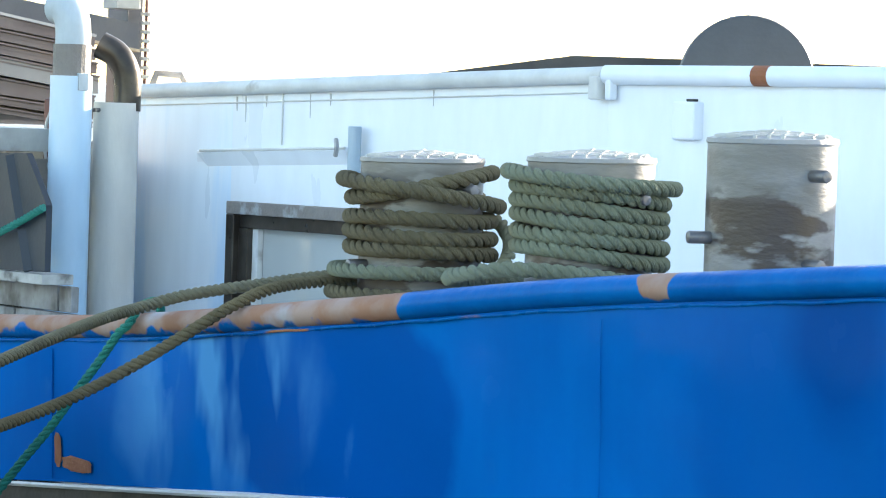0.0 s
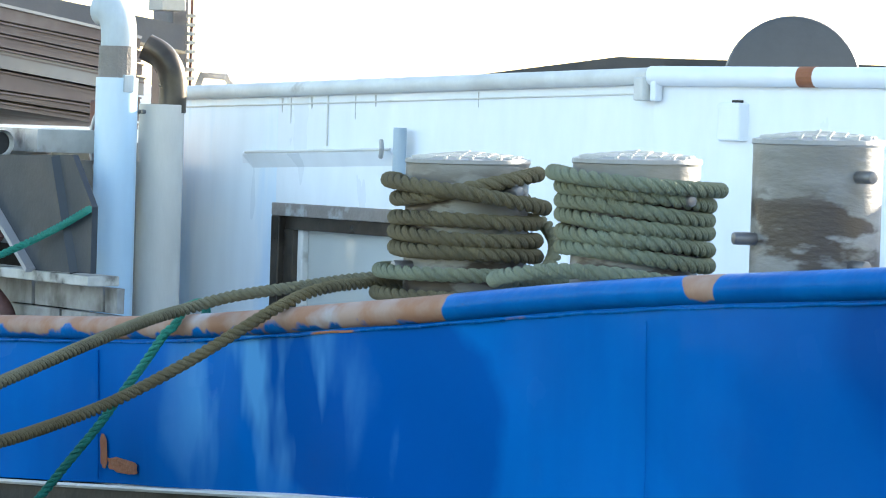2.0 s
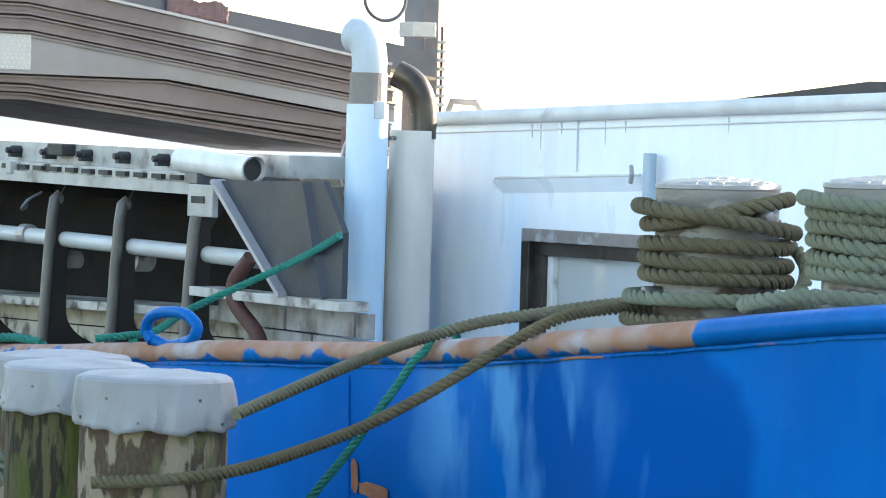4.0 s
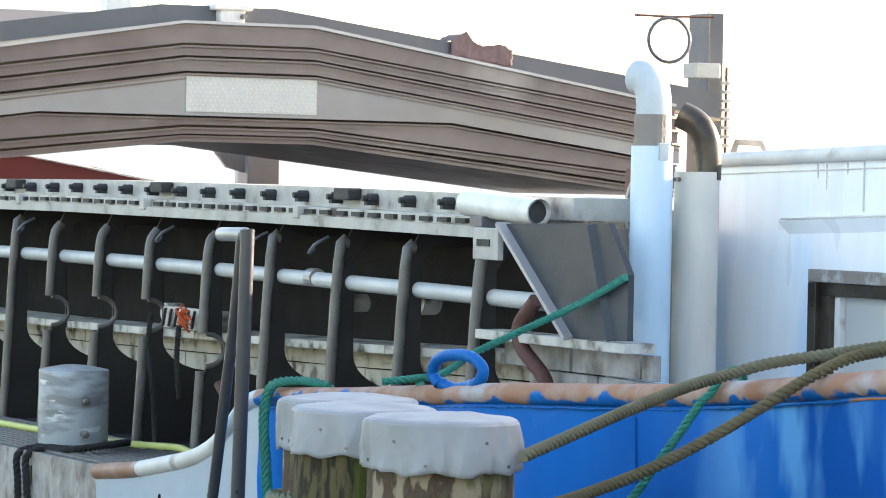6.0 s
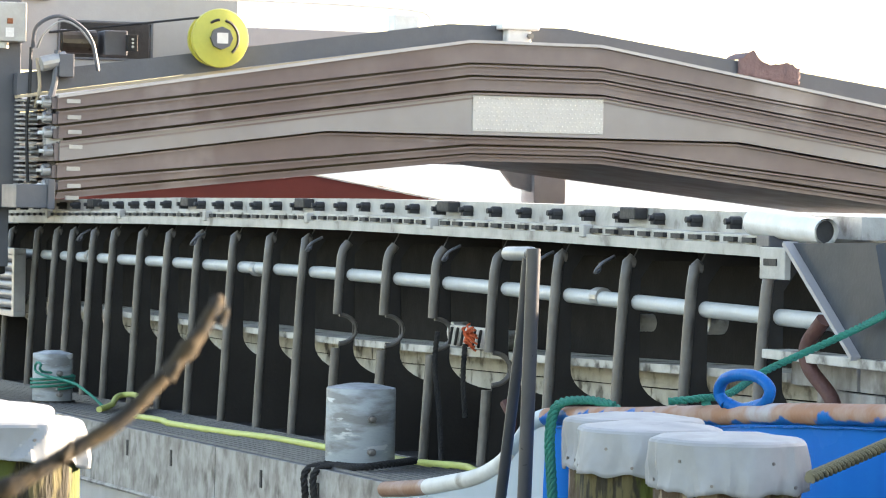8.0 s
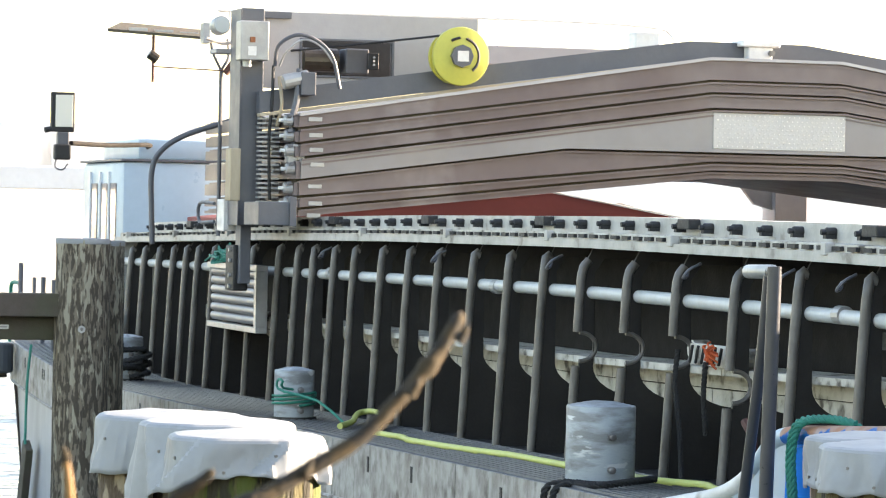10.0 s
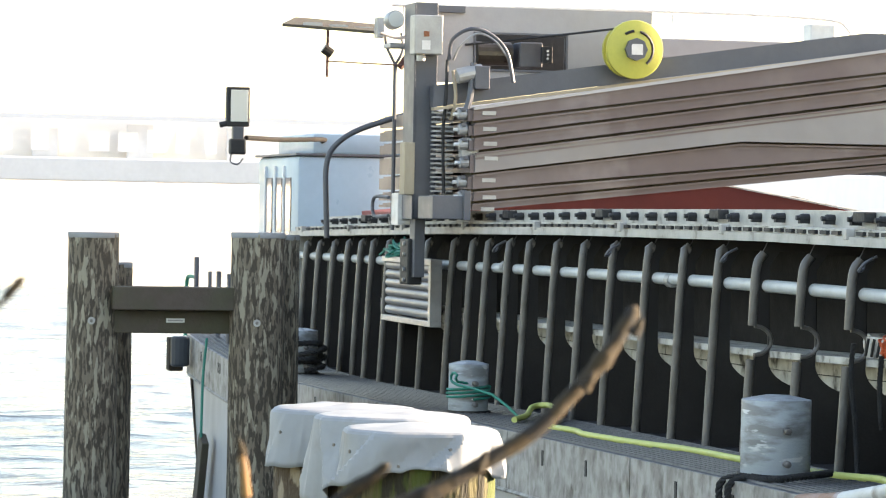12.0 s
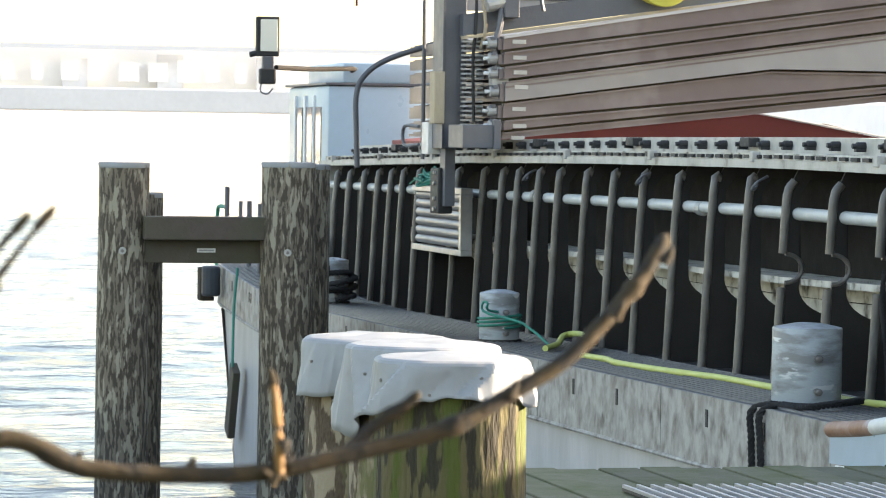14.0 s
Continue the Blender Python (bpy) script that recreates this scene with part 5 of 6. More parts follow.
tagged(part("deck_hoop", tube([(-29.4, 4.95, 1.85), (-29.4, 4.95, 2.28), (-29.3, 4.95, 2.37), (-28.95, 4.95, 2.37)], 0.018, 8, 6), "rope_teal"), "green painted bent pipe at the barge end", "pipe")
tagged(part("winch_box", box(-26.6, -26.2, 4.9, 5.2, deck_z(-26.4), 2.22, 0.02), "cabin"), "pale blue box at the barge end", "box")

# ---- stacked hatch covers ----
CY, Y_L, Y_R, FLAT = 8.715, 5.415, 12.02, 0.475
TOPS = [(3.655, 4.108), (3.552, 3.945), (3.457, 3.862), (3.362, 3.757), (3.200, 3.474), (3.112, 3.398), (3.035, 3.345)]
BOT = (2.985, 3.29)


def cover(i):
    zl, zm = TOPS[i]
    bl, bmid = TOPS[i + 1] if i + 1 < len(TOPS) else BOT
    gap = 0.019
    bl, bmid = bl + gap, bmid + gap
    brk = FLAT
    tbrk = FLAT
    if i == 4:
        zl, zm, tbrk = 3.222, 3.462, 1.50
    if i == 3:
        bl, bmid, brk = 3.238, 3.478, 1.50
    front = STACK_X + (0.05 if i == 3 else 0.02 * ((i * 7) % 3 - 1))
    top = [(Y_L, zl), (CY - tbrk, zm), (CY + tbrk, zm), (Y_R, zl)]
    low = [(Y_R, bl), (CY + brk, bmid), (CY - brk, bmid), (Y_L, bl)]
    c = thing("hatch_cover", "bright pressed aluminium hatch cover with reflector" if i == 3 else "pressed brownish aluminium hatch cover in a stack", "hatch cover",
              group="hatch covers", at=(STACK_X - 1, CY, bl))
    bm = prism(top + low, "x", STACK_X - 2.6, front)
    part("panel", bm, "alloy_pale" if i == 3 else "alloy", c)
    # brown strip added in the gap to give the shadow groove its tone
    if i + 1 < len(TOPS):
        seal = [(y, z + 0.004) for y, z in low[::-1]] + [(y, z - gap - 0.004) for y, z in low]
        part("seal", prism(seal, "x", STACK_X - 0.3, STACK_X - 0.055), "beam", c, "dark brown infill for the shaded groove")
    lip = 0.012 if i else 0.02
    bm = sweep([(front + 0.006, y, z - 0.004) for y, z in top], [(-0.016, -lip / 2), (0.016, -lip / 2), (0.016, lip / 2), (-0.016, lip / 2)])
    part("top_flange", bm, "lilac_alloy" if i == 0 else "alloy", c)
    # pressed crease along the face
    off = 0.035
    crease = [(front + 0.001, y, z - off) for y, z in top]
    part("crease", sweep(crease, [(-0.004, -0.006), (0.010, 0.0), (-0.004, 0.006)]), "alloy", c)
    part("end_tag", box(front - 0.01, front + 0.006, Y_L + 0.06, Y_L + 0.15, zl - 0.045, zl - 0.018, 0.002), "galv", c)
    part("end_plate", box(STACK_X - 2.6, front - 0.02, Y_L - 0.03, Y_L, bl, zl - 0.012), "alloy", c)
    for k, x in enumerate((front - 0.06, front - 0.42, front - 0.8)):
        zc = (zl + bl) / 2
        part("roller", cyl((x, Y_L - 0.03, zc), (x, Y_L - 0.09, zc), 0.034, 12, bevel=0.006), "galv", c)
        part("roller_arm", box(x - 0.05, x + 0.05, Y_L - 0.075, Y_L - 0.045, zc + 0.02, zc + 0.042, 0.003), "steel_dark", c)
        part("roller_pin", cyl((x, Y_L - 0.09, zc), (x, Y_L - 0.12, zc), 0.012, 8), "tread", c)
    return c, front


for i in range(len(TOPS)):
    c, front = cover(i)
    if i == 3:
        ref = part("reflector", box(front - 0.004, front + 0.006, CY - FLAT, CY + FLAT, 3.503, 3.742, 0.002), "reflector", c, "studded pale reflector sheet")
        bm = bmesh.new()
        for a in range(26):
            for b in range(8):
                m = Matrix.Translation((front + 0.006, CY - FLAT + 0.03 + a * 0.0356 + (b % 2) * 0.015, 3.52 + b * 0.029)) @ Matrix.Rotation(radians(90), 4, "Y") @ Matrix.Diagonal((0.008, 0.008, 0.007, 1))
                bmesh.ops.create_cone(bm, cap_ends=True, segments=6, radius1=1, radius2=0.3, depth=1, matrix=m)
        tagged(part("studs", bm, "tread", ref), kind="stuff")

# ---- gantry that lifts the covers ----
gan = thing("hatch_gantry", "dark grey steel hatch gantry with a peaked cross beam", "gantry", at=(-21.6, CY, 2.9))
GX = STACK_X - 0.35
top = [(5.2, 3.80), (CY - 0.55, 4.228), (CY + 0.30, 4.228), (12.5, 3.76)]
low = [(12.5, 3.575), (CY + 0.30, 4.06), (CY - 0.55, 4.10), (5.2, 3.66)]
part("cross_beam", prism(top + low, "x", GX - 0.12, GX + 0.12), "steel_dark", gan)
part("beam_flange", sweep([(GX + 0.10, y, z - 0.012) for y, z in low[::-1]], [(-0.05, -0.01), (0.05, -0.01), (0.05, 0.01), (-0.05, 0.01)]), "wood_block", gan)
for y0, y1 in ((5.10, 5.25), (12.47, 12.60)):
    post = part("post", box(-21.75, -21.50, y0, y1, 2.93, 4.345, 0.006), "steel_dark", gan)
    part("post_flange", box(-21.77, -21.48, y0 - 0.012, y0 - 0.002, 2.93, 4.34, 0.002), "steel_dark", post)
# winch plate with its opening
PXX = -21.80
y0, y1, z0, z1 = 5.25, 6.80, 3.84, 4.345
wy0, wy1, wz0, wz1 = 5.58, 6.20, 3.935, 4.165
part("winch_plate", box(PXX - 0.02, PXX, y0, wy0, z0, z1), "steel_grey", gan, "plain grey plate with an opening for a winch")
for b in ((wy1, y1, z0, z1), (wy0, wy1, wz1, z1), (wy0, wy1, z0, wz0)):
    part("winch_plate", box(PXX - 0.02, PXX, *b), "steel_grey", gan)
for b in ((wy0 - 0.015, wy1 + 0.015, wz1, wz1 + 0.015), (wy0 - 0.015, wy1 + 0.015, wz0 - 0.015, wz0), (wy0 - 0.015, wy0, wz0, wz1), (wy1, wy1 + 0.015, wz0, wz1)):
    part("opening_frame", box(PXX - 0.04, PXX + 0.014, *b, 0.002), "steel_dark", gan)
part("winch_housing", box(-22.4, -22.35, wy0 - 0.3, wy1 + 0.5, wz0 - 0.05, wz1 + 0.05), "black_hull", gan)
part("winch_drum", cyl((-22.1, wy0 + 0.08, 4.05), (-22.1, wy0 + 0.32, 4.05), 0.08, 18), "exhaust", gan)
part("winch_motor", box(-22.2, -22.0, wy0 + 0.36, wy0 + 0.52, 3.96, 4.13, 0.01), "steel_dark", gan)
part("switch_panel", box(-21.95, -21.9, wy0 + 0.49, wy0 + 0.56, 3.99, 4.10, 0.004), "black", gan)
for z in (4.02, 4.045, 4.07):
    part("switch", cyl((-21.9, wy0 + 0.525, z), (-21.89, wy0 + 0.525, z), 0.008, 8), "tread", gan)
part("plate_cap", box(PXX - 0.03, PXX + 0.03, 5.25, 5.5, 4.30, 4.345, 0.002), "steel_dark", gan)
ctrl = part("control_box", box(-21.5, -21.36, 5.06, 5.25, 4.0, 4.255, 0.008), "galv", gan, "grey control cabinet")
part("label_plate", box(-21.36, -21.357, 5.11, 5.165, 4.03, 4.09), "tread", ctrl)
part("switch", box(-21.36, -21.35, 5.12, 5.155, 4.115, 4.15), "rust", ctrl)
part("gland", cyl((-21.43, 5.12, 3.96), (-21.43, 5.12, 4.0), 0.03, 10), "galv", ctrl)
part("wood_block", box(-21.6, -21.46, 5.03, 5.10, 3.09, 3.43, 0.006), "wood_block", gan)
trol = part("trolley_box", box(-21.35, -20.95, 5.10, 5.34, 2.935, 3.085, 0.006), "steel_dark", gan)
part("trolley_plate", box(-21.0, -20.93, 5.30, 5.345, 2.93, 3.12, 0.004), "steel_dark", trol)
part("trolley_white_box", box(-21.95, -21.76, 5.06, 5.16, 2.89, 3.10, 0.006), "tread", trol)
part("trolley_loop", tube([(-21.9, 5.03, 3.07), (-22.2, 5.0, 3.07), (-22.2, 5.0, 2.95), (-21.9, 5.03, 2.95)], 0.012, 8, 4), "steel_dark", trol)
part("guide_arm", box(-21.70, -21.56, 5.13, 5.20, 2.55, 3.1, 0.004), "steel_dark", gan)
part("guide_wheel", box(-21.85, -21.62, 5.10, 5.20, 2.50, 2.80, 0.012), "black", gan)
for k, z in enumerate((2.53, 2.6, 2.7, 2.77)):
    part("guide_bolt", cyl((-21.7, 5.10, z), (-21.7, 5.085, z), 0.014, 8), "galv", gan)
# cables along the post
for pts, r, m in (([(-21.4, 5.3, 3.97), (-21.35, 5.31, 4.10), (-21.3, 5.42, 4.17), (-21.3, 5.55, 4.14), (-21.3, 5.66, 4.03), (-21.3, 5.71, 3.83)], 0.013, "steel_dark"),
                  ([(-21.4, 5.33, 3.97), (-21.34, 5.36, 4.06), (-21.3, 5.46, 4.14), (-21.3, 5.58, 4.10), (-21.3, 5.68, 3.98)], 0.007, "galv"),
                  ([(-21.4, 5.29, 3.97), (-21.38, 5.28, 3.7), (-21.4, 5.27, 3.5), (-21.4, 5.28, 3.1)], 0.011, "black"),
                  ([(-21.4, 5.33, 3.9), (-21.36, 5.34, 3.72), (-21.4, 5.32, 3.58)], 0.012, "wood_block"),
                  ([(-21.3, 5.44, 3.95), (-21.28, 5.42, 3.75), (-21.28, 5.39, 3.6), (-21.28, 5.42, 3.4)], 0.022, "steel_dark")):
    smooth(part("cable", tube(pts, r, 8, 8), m, gan))
part("motor", cyl((-21.3, 5.33, 3.86), (-21.3, 5.50, 3.90), 0.05, 14, bevel=0.008), "galv", gan)
part("motor_mount", box(-21.4, -21.25, 5.44, 5.54, 3.78, 3.93, 0.006), "steel_dark", gan)
part("lower_switch", box(-21.3, -21.2, 5.35, 5.46, 3.34, 3.46, 0.004), "galv", gan)
# rack of rungs on the post
for k in range(22):
    z = 3.02 + k * 0.03
    part("rung", box(-21.45, -21.40, 5.20, 5.34, z, z + 0.012), "galv", gan)
# reel, top fitting, cloth, ring cable at the far post
reel = thing("cable_reel", "round yellow cable reel with dark hub", "cable reel", at=(STACK_X, 6.5, 4.07))
RX = STACK_X - 0.12
smooth(part("flange", cyl((RX, 6.515, 4.066), (RX + 0.04, 6.515, 4.066), 0.193, 48, bevel=0.008), "yellow", reel), 30)
smooth(part("back_flange", cyl((RX - 0.12, 6.515, 4.066), (RX - 0.09, 6.515, 4.066), 0.18, 40), "yellow", reel), 30)
part("hub", cyl((RX + 0.04, 6.515, 4.066), (RX + 0.075, 6.515, 4.066), 0.075, 8), "steel_dark", reel)
part("hub_label", box(RX + 0.075, RX + 0.079, 6.48, 6.555, 4.03, 4.10), "tread", reel)
for a0, a1 in ((-50, 75), (95, 125)):
    part("slot", tube([(RX + 0.042, 6.515 + 0.12 * math.cos(radians(a)), 4.066 + 0.12 * math.sin(radians(a))) for a in np.linspace(a0, a1, 9)], 0.010, 6, 2), "black", reel)
part("cable_run", tube([(RX, 6.40, 4.20), (PXX + 0.02, 5.9, 4.14), (PXX + 0.03, 5.5, 4.09)], 0.008, 6, 4), "black", reel)
fit = thing("beam_fitting", "white cast fitting on top of the gantry beam", "bracket", at=(GX, 8.5, 4.2))
part("body", box(GX + 0.05, GX + 0.2, 8.56, 8.74, 4.09, 4.22, 0.012), "tread", fit)
part("cap", box(GX + 0.0, GX + 0.22, 8.51, 8.79, 4.20, 4.245, 0.01), "tread", fit)
part("bolt", cyl((GX + 0.2, 8.72, 4.16), (GX + 0.24, 8.72, 4.16), 0.02, 8), "pin", fit)
box2 = thing("signal_box", "small pale box on the beam", "box", at=(GX, 7.7, 4.18))
part("body", box(GX - 0.2, GX - 0.05, 7.84, 8.02, 4.16, 4.29, 0.01), "tread", box2)
bm = bmesh.new()
n = 26
rows = []
for i in range(n + 1):
    y = 10.32 + 0.48 * i / n
    zb = 4.228 - (y - (CY + 0.3)) * 0.1345
    bulge = 0.015 * noise.noise((i * 0.9, 3, 1)) + 0.075 * math.exp(-((i - 6) / 3.0) ** 2) + 0.035 * math.exp(-((i - 21) / 4.0) ** 2)
    rows.append([bm.verts.new((GX + 0.145 - 0.29 * max(0, (j - 5) / 3) + 0.012 * noise.noise((i * 0.5, j * 0.7, 1)), y + 0.02 * noise.noise((i * 0.4, j, 5)),
                 (zb - 0.10 + 0.02 * j + 0.02 * noise.noise((i * 0.3, 0, 9)) if j < 5 else zb + 0.012 + bulge * (1 if j == 5 else 0.8)) + 0.006 * noise.noise((i, j, 2)))) for j in range(9)])
for a, b in zip(rows, rows[1:]):
    for k in range(8):
        bm.faces.new((a[k], b[k], b[k + 1], a[k + 1]))
rag = smooth(tagged(part("draped_cloth", bm, "rag"), "faded mauve cloth draped over the gantry beam", "cloth"), 60)
md = rag.modifiers.new("thick", "SOLIDIFY")
md.thickness = 0.006
part("ring_cable", tube([(-21.4, 12.085 + 0.17 * math.cos(a), 4.13 + 0.16 * math.sin(a)) for a in [2 * math.pi * k / 20 for k in range(21)]], 0.014, 8, 2), "steel_dark", gan)
part("whip", tube([(-21.4, 11.80, 4.30), (-21.4, 12.1, 4.30), (-21.4, 12.45, 4.31)], 0.010, 6, 3), "rust_dark", gan)
part("post_box", box(-21.5, -21.3, 12.26, 12.46, 3.86, 3.97, 0.006), "galv", gan)
for k in range(9):
    part("spring_coil", cyl((-21.4, 12.57, 3.3 + k * 0.065), (-21.4, 12.57, 3.325 + k * 0.065), 0.042, 10), "galv", gan)
part("post_rod", cyl((-21.4, 12.57, 3.2), (-21.4, 12.57, 3.95), 0.012, 8), "rust_dark", gan)

# ---- what stands beyond the covers ----
back_post = thing("stern_post", "grey square post with a bent plate behind the covers", "post", at=(-24.5, 10.1, 0.6))
part("post", box(-24.6, -24.4, 10.05, 10.32, 0.6, 3.6, 0.006), "steel_grey", back_post)
bm = prism([(9.72, 3.42), (10.05, 3.42), (10.05, 3.12), (9.90, 3.16), (9.80, 3.28)], "x", -24.5, -24.46)
part("plate", bm, "galv", back_post)
red = thing("red_hatch", "dull red pitched hatch cover beyond the hold", "hatch cover", at=(-25.2, 8, 2.9))
bm = prism([(6.2, 2.97), (8.49, 3.217), (9.70, 3.015), (9.70, 2.9), (6.2, 2.9)], "x", -28.0, -25.16)
part("cover", bm, "red", red)
part("rim", tube([(-25.15, 6.2, 2.985), (-25.15, 8.49, 3.225), (-25.15, 9.70, 3.025)], 0.008, 6, 1, straight=True), "white_rough", red)
part("support", box(-28, -25.2, 6.2, 9.7, 1.8, 2.9), "steel_grey", red)
ship = thing("neighbour_ship", "white hull of a ship moored beyond", "ship", at=(-36, 14, 0))
part("hull", box(-45.5, -33.2, 10.9, 24, 0.0, 3.5, 0.1), "white", ship)
part("pipe_rail", tube([(-33.1, 11.3, 3.17), (-33.1, 11.9, 3.19), (-33.1, 12.15, 3.13), (-33.1, 12.05, 3.10)], 0.015, 8, 4), "white_rough", ship)
gan2 = thing("second_gantry", "pale grey gantry beam farther down the barge", "gantry", at=(-26.8, 8, 2.9))
part("beam", box(-27.0, -26.7, 7.6, 11.2, 4.28, 4.44, 0.01), "steel_grey", gan2)
part("post", box(-27.0, -26.8, 11.0, 11.15, 2.8, 4.44, 0.01), "steel_grey", gan2)
part("top_rail", tube([(-27, 6.2, 4.66), (-27, 8.6, 4.68), (-27, 9.9, 4.66), (-27, 10.15, 4.58), (-27, 10.2, 4.44)], 0.014, 8, 6), "tread", gan2)
for y in (6.3, 7.0, 7.8, 8.6):
    part("rail_post", cyl((-27, y, 4.42), (-27, y, 4.66), 0.008, 6), "tread", gan2)

# cabin of the barge at the far end
cabin = thing("deck_cabin", "pale blue rounded steel cabin with dark trim", "cabin", at=(-29.3, 6.2, 1.7))
smooth(part("body", box(-30.2, -28.4, 5.72, 6.85, 1.70, 3.44, 0.05), "cabin", cabin))
smooth(part("upper_body", box(-30.0, -28.45, 5.86, 6.8, 3.452, 3.63, 0.03), "cabin", cabin))
part("trim", box(-30.25, -28.38, 5.70, 6.87, 3.436, 3.456, 0.004), "steel_dark", cabin)
for x in (-28.75, -29.15, -29.6):
    part("window", box(x - 0.16, x + 0.10, 5.712, 5.725, 2.55, 3.25, 0.003), "dark_pane", cabin)
    part("window_trim", box(x - 0.20, x - 0.17, 5.70, 5.725, 2.0, 3.35, 0.002), "white", cabin)
hoop = thing("pipe_hoop", "bent dark steel pipe rising to the gantry", "pipe", at=(-23.5, 4.94, 2.8))
smooth(part("pipe", tube([(-23.485, 4.95, 2.78), (-23.485, 4.940, 3.05), (-23.485, 4.938, 3.29), (-23.471, 4.992, 3.43), (-23.431, 5.165, 3.553), (-23.341, 5.56, 3.69)], 0.020, 10, 8), "steel_dark", hoop))
flood = thing("floodlight", "black framed floodlight on a long arm", "floodlight", at=(-23.6, 4.32, 3.5))
part("housing", box(-23.64, -23.58, 4.235, 4.40, 3.555, 3.835, 0.008), "black", flood)
part("lens", box(-23.58, -23.572, 4.262, 4.385, 3.59, 3.815, 0.003), "lens", flood)
part("bracket", box(-23.63, -23.57, 4.28, 4.36, 3.45, 3.555, 0.006), "steel_dark", flood)
part("junction_box", box(-23.64, -23.56, 4.26, 4.375, 3.36, 3.47, 0.012), "black", flood)
part("knob", cyl((-23.6, 4.19, 3.565), (-23.6, 4.235, 3.575), 0.02, 8), "black", flood)
part("wire", tube([(-23.6, 4.28, 3.38), (-23.6, 4.27, 3.31), (-23.6, 4.32, 3.29), (-23.6, 4.36, 3.33)], 0.006, 6, 4), "steel_dark", flood)
part("arm", tube([(-23.6, 4.38, 3.478), (-24.6, 4.85, 3.49), (-25.6, 5.35, 3.52), (-28.5, 5.95, 3.56)], 0.018, 8, 3), "dark", flood)
mast = thing("light_mast", "light mast with solar panel and round lamp", "mast", at=(-22.9, 5.4, 2.9))
bm = bmesh.new()
vs = [bm.verts.new(c) for c in ((-23.03, 4.514, 4.242), (-23.30, 4.66, 4.305), (-23.15, 5.26, 4.262), (-22.89, 5.19, 4.20))]
bm.faces.new(vs)
ex = bmesh.ops.extrude_face_region(bm, geom=bm.faces[:])
bmesh.ops.translate(bm, verts=[v for v in ex["geom"] if isinstance(v, bmesh.types.BMVert)], vec=(0, 0, 0.02))
bmesh.ops.recalc_face_normals(bm, faces=bm.faces)
part("solar_panel", bm, "beam", mast)
for k in range(3):
    y = 4.66 + 0.18 * k
    part("solar_cell", box(-23.02, -23.0, y, y + 0.13, 4.24 - 0.01 * k, 4.275 - 0.01 * k), "galv", mast)
part("panel_stem", cyl((-23.0, 4.83, 3.9), (-23.0, 4.83, 4.25), 0.010, 8), "rust_dark", mast)
part("panel_joint", cyl((-23.0, 4.80, 4.10), (-23.0, 4.86, 4.06), 0.035, 10), "exhaust", mast)
part("stay_wire", tube([(-23.0, 4.83, 4.01), (-22.6, 5.2, 3.98), (-22.2, 5.35, 3.97)], 0.005, 6, 2), "rust_dark", mast)
smooth(part("lamp", cyl((-21.98, 5.05, 4.245), (-21.86, 5.05, 4.25), 0.062, 20, bevel=0.01), "galv", mast))
part("lamp_glass", cyl((-21.86, 5.05, 4.25), (-21.852, 5.05, 4.25), 0.052, 20), "lens", mast)
part("lamp_bracket", tube([(-21.9, 4.95, 4.16), (-21.95, 5.1, 4.13), (-21.9, 5.2, 4.18)], 0.012, 8, 4), "steel_grey", mast)
part("lamp_shelf", box(-22.0, -21.8, 5.0, 5.2, 4.06, 4.09, 0.004), "steel_grey", mast)
part("mast_rod", cyl((-22.6, 5.22, 2.85), (-22.6, 5.22, 4.0), 0.014, 8), "steel_dark", mast)
part("mast_branch", tube([(-22.6, 5.22, 3.98), (-22.6, 5.16, 4.1), (-22.6, 5.14, 4.2)], 0.010, 6, 4), "steel_dark", mast)
part("mast_branch", tube([(-22.6, 5.22, 3.98), (-22.6, 5.27, 4.08), (-22.6, 5.26, 4.2)], 0.010, 6, 4), "steel_dark", mast)
part("mast_box", box(-22.65, -22.55, 5.08, 5.13, 4.16, 4.30, 0.004), "galv", mast)
part("snagged_cloth", cyl((-22.6, 5.25, 3.96), (-22.6, 5.30, 4.03), 0.025, 7), "rust_dark", mast)
for dy in (0.0, 0.05, 0.1):
    part("side_cable", tube([(-22.3, 5.32 + dy * 0.4, 2.85), (-22.3, 5.31 + dy * 0.4, 3.5), (-22.3, 5.32 + dy * 0.4, 4.15)], 0.006, 6, 3), "steel_grey", mast)

# ---- timber piles with sheet caps, jetty, handrail ----
def pile(x, y, r, top, material, label, group, seed):
    bm = bmesh.new()
    n, m = 44, 30
    rows = []
    for j in range(m + 1):
        z = -0.6 + (top + 0.6) * j / m
        rows.append([])
        for k in range(n):
            a = 2 * math.pi * k / n
            crack = 0.05 * noise.noise((math.cos(a) * 4.5 + seed, math.sin(a) * 4.5, z * 0.5)) + 0.03 * noise.noise((math.cos(a) * 11 + seed, math.sin(a) * 11, z * 1.1))
            rr = r * (1.06 - 0.05 * (z + 0.6) / (top + 0.6) + crack)
            rows[-1].append(bm.verts.new((x + rr * math.cos(a), y + rr * math.sin(a), z)))
    for a, b in zip(rows, rows[1:]):
        for k in range(n):
            bm.faces.new((a[k], a[(k + 1) % n], b[(k + 1) % n], b[k]))
    bm.faces.new(rows[-1])
    t = thing("timber_pile", label, "pile", group=group, at=(x, y, -0.6))
    smooth(part("trunk", bm, material, t), 60)
    return t


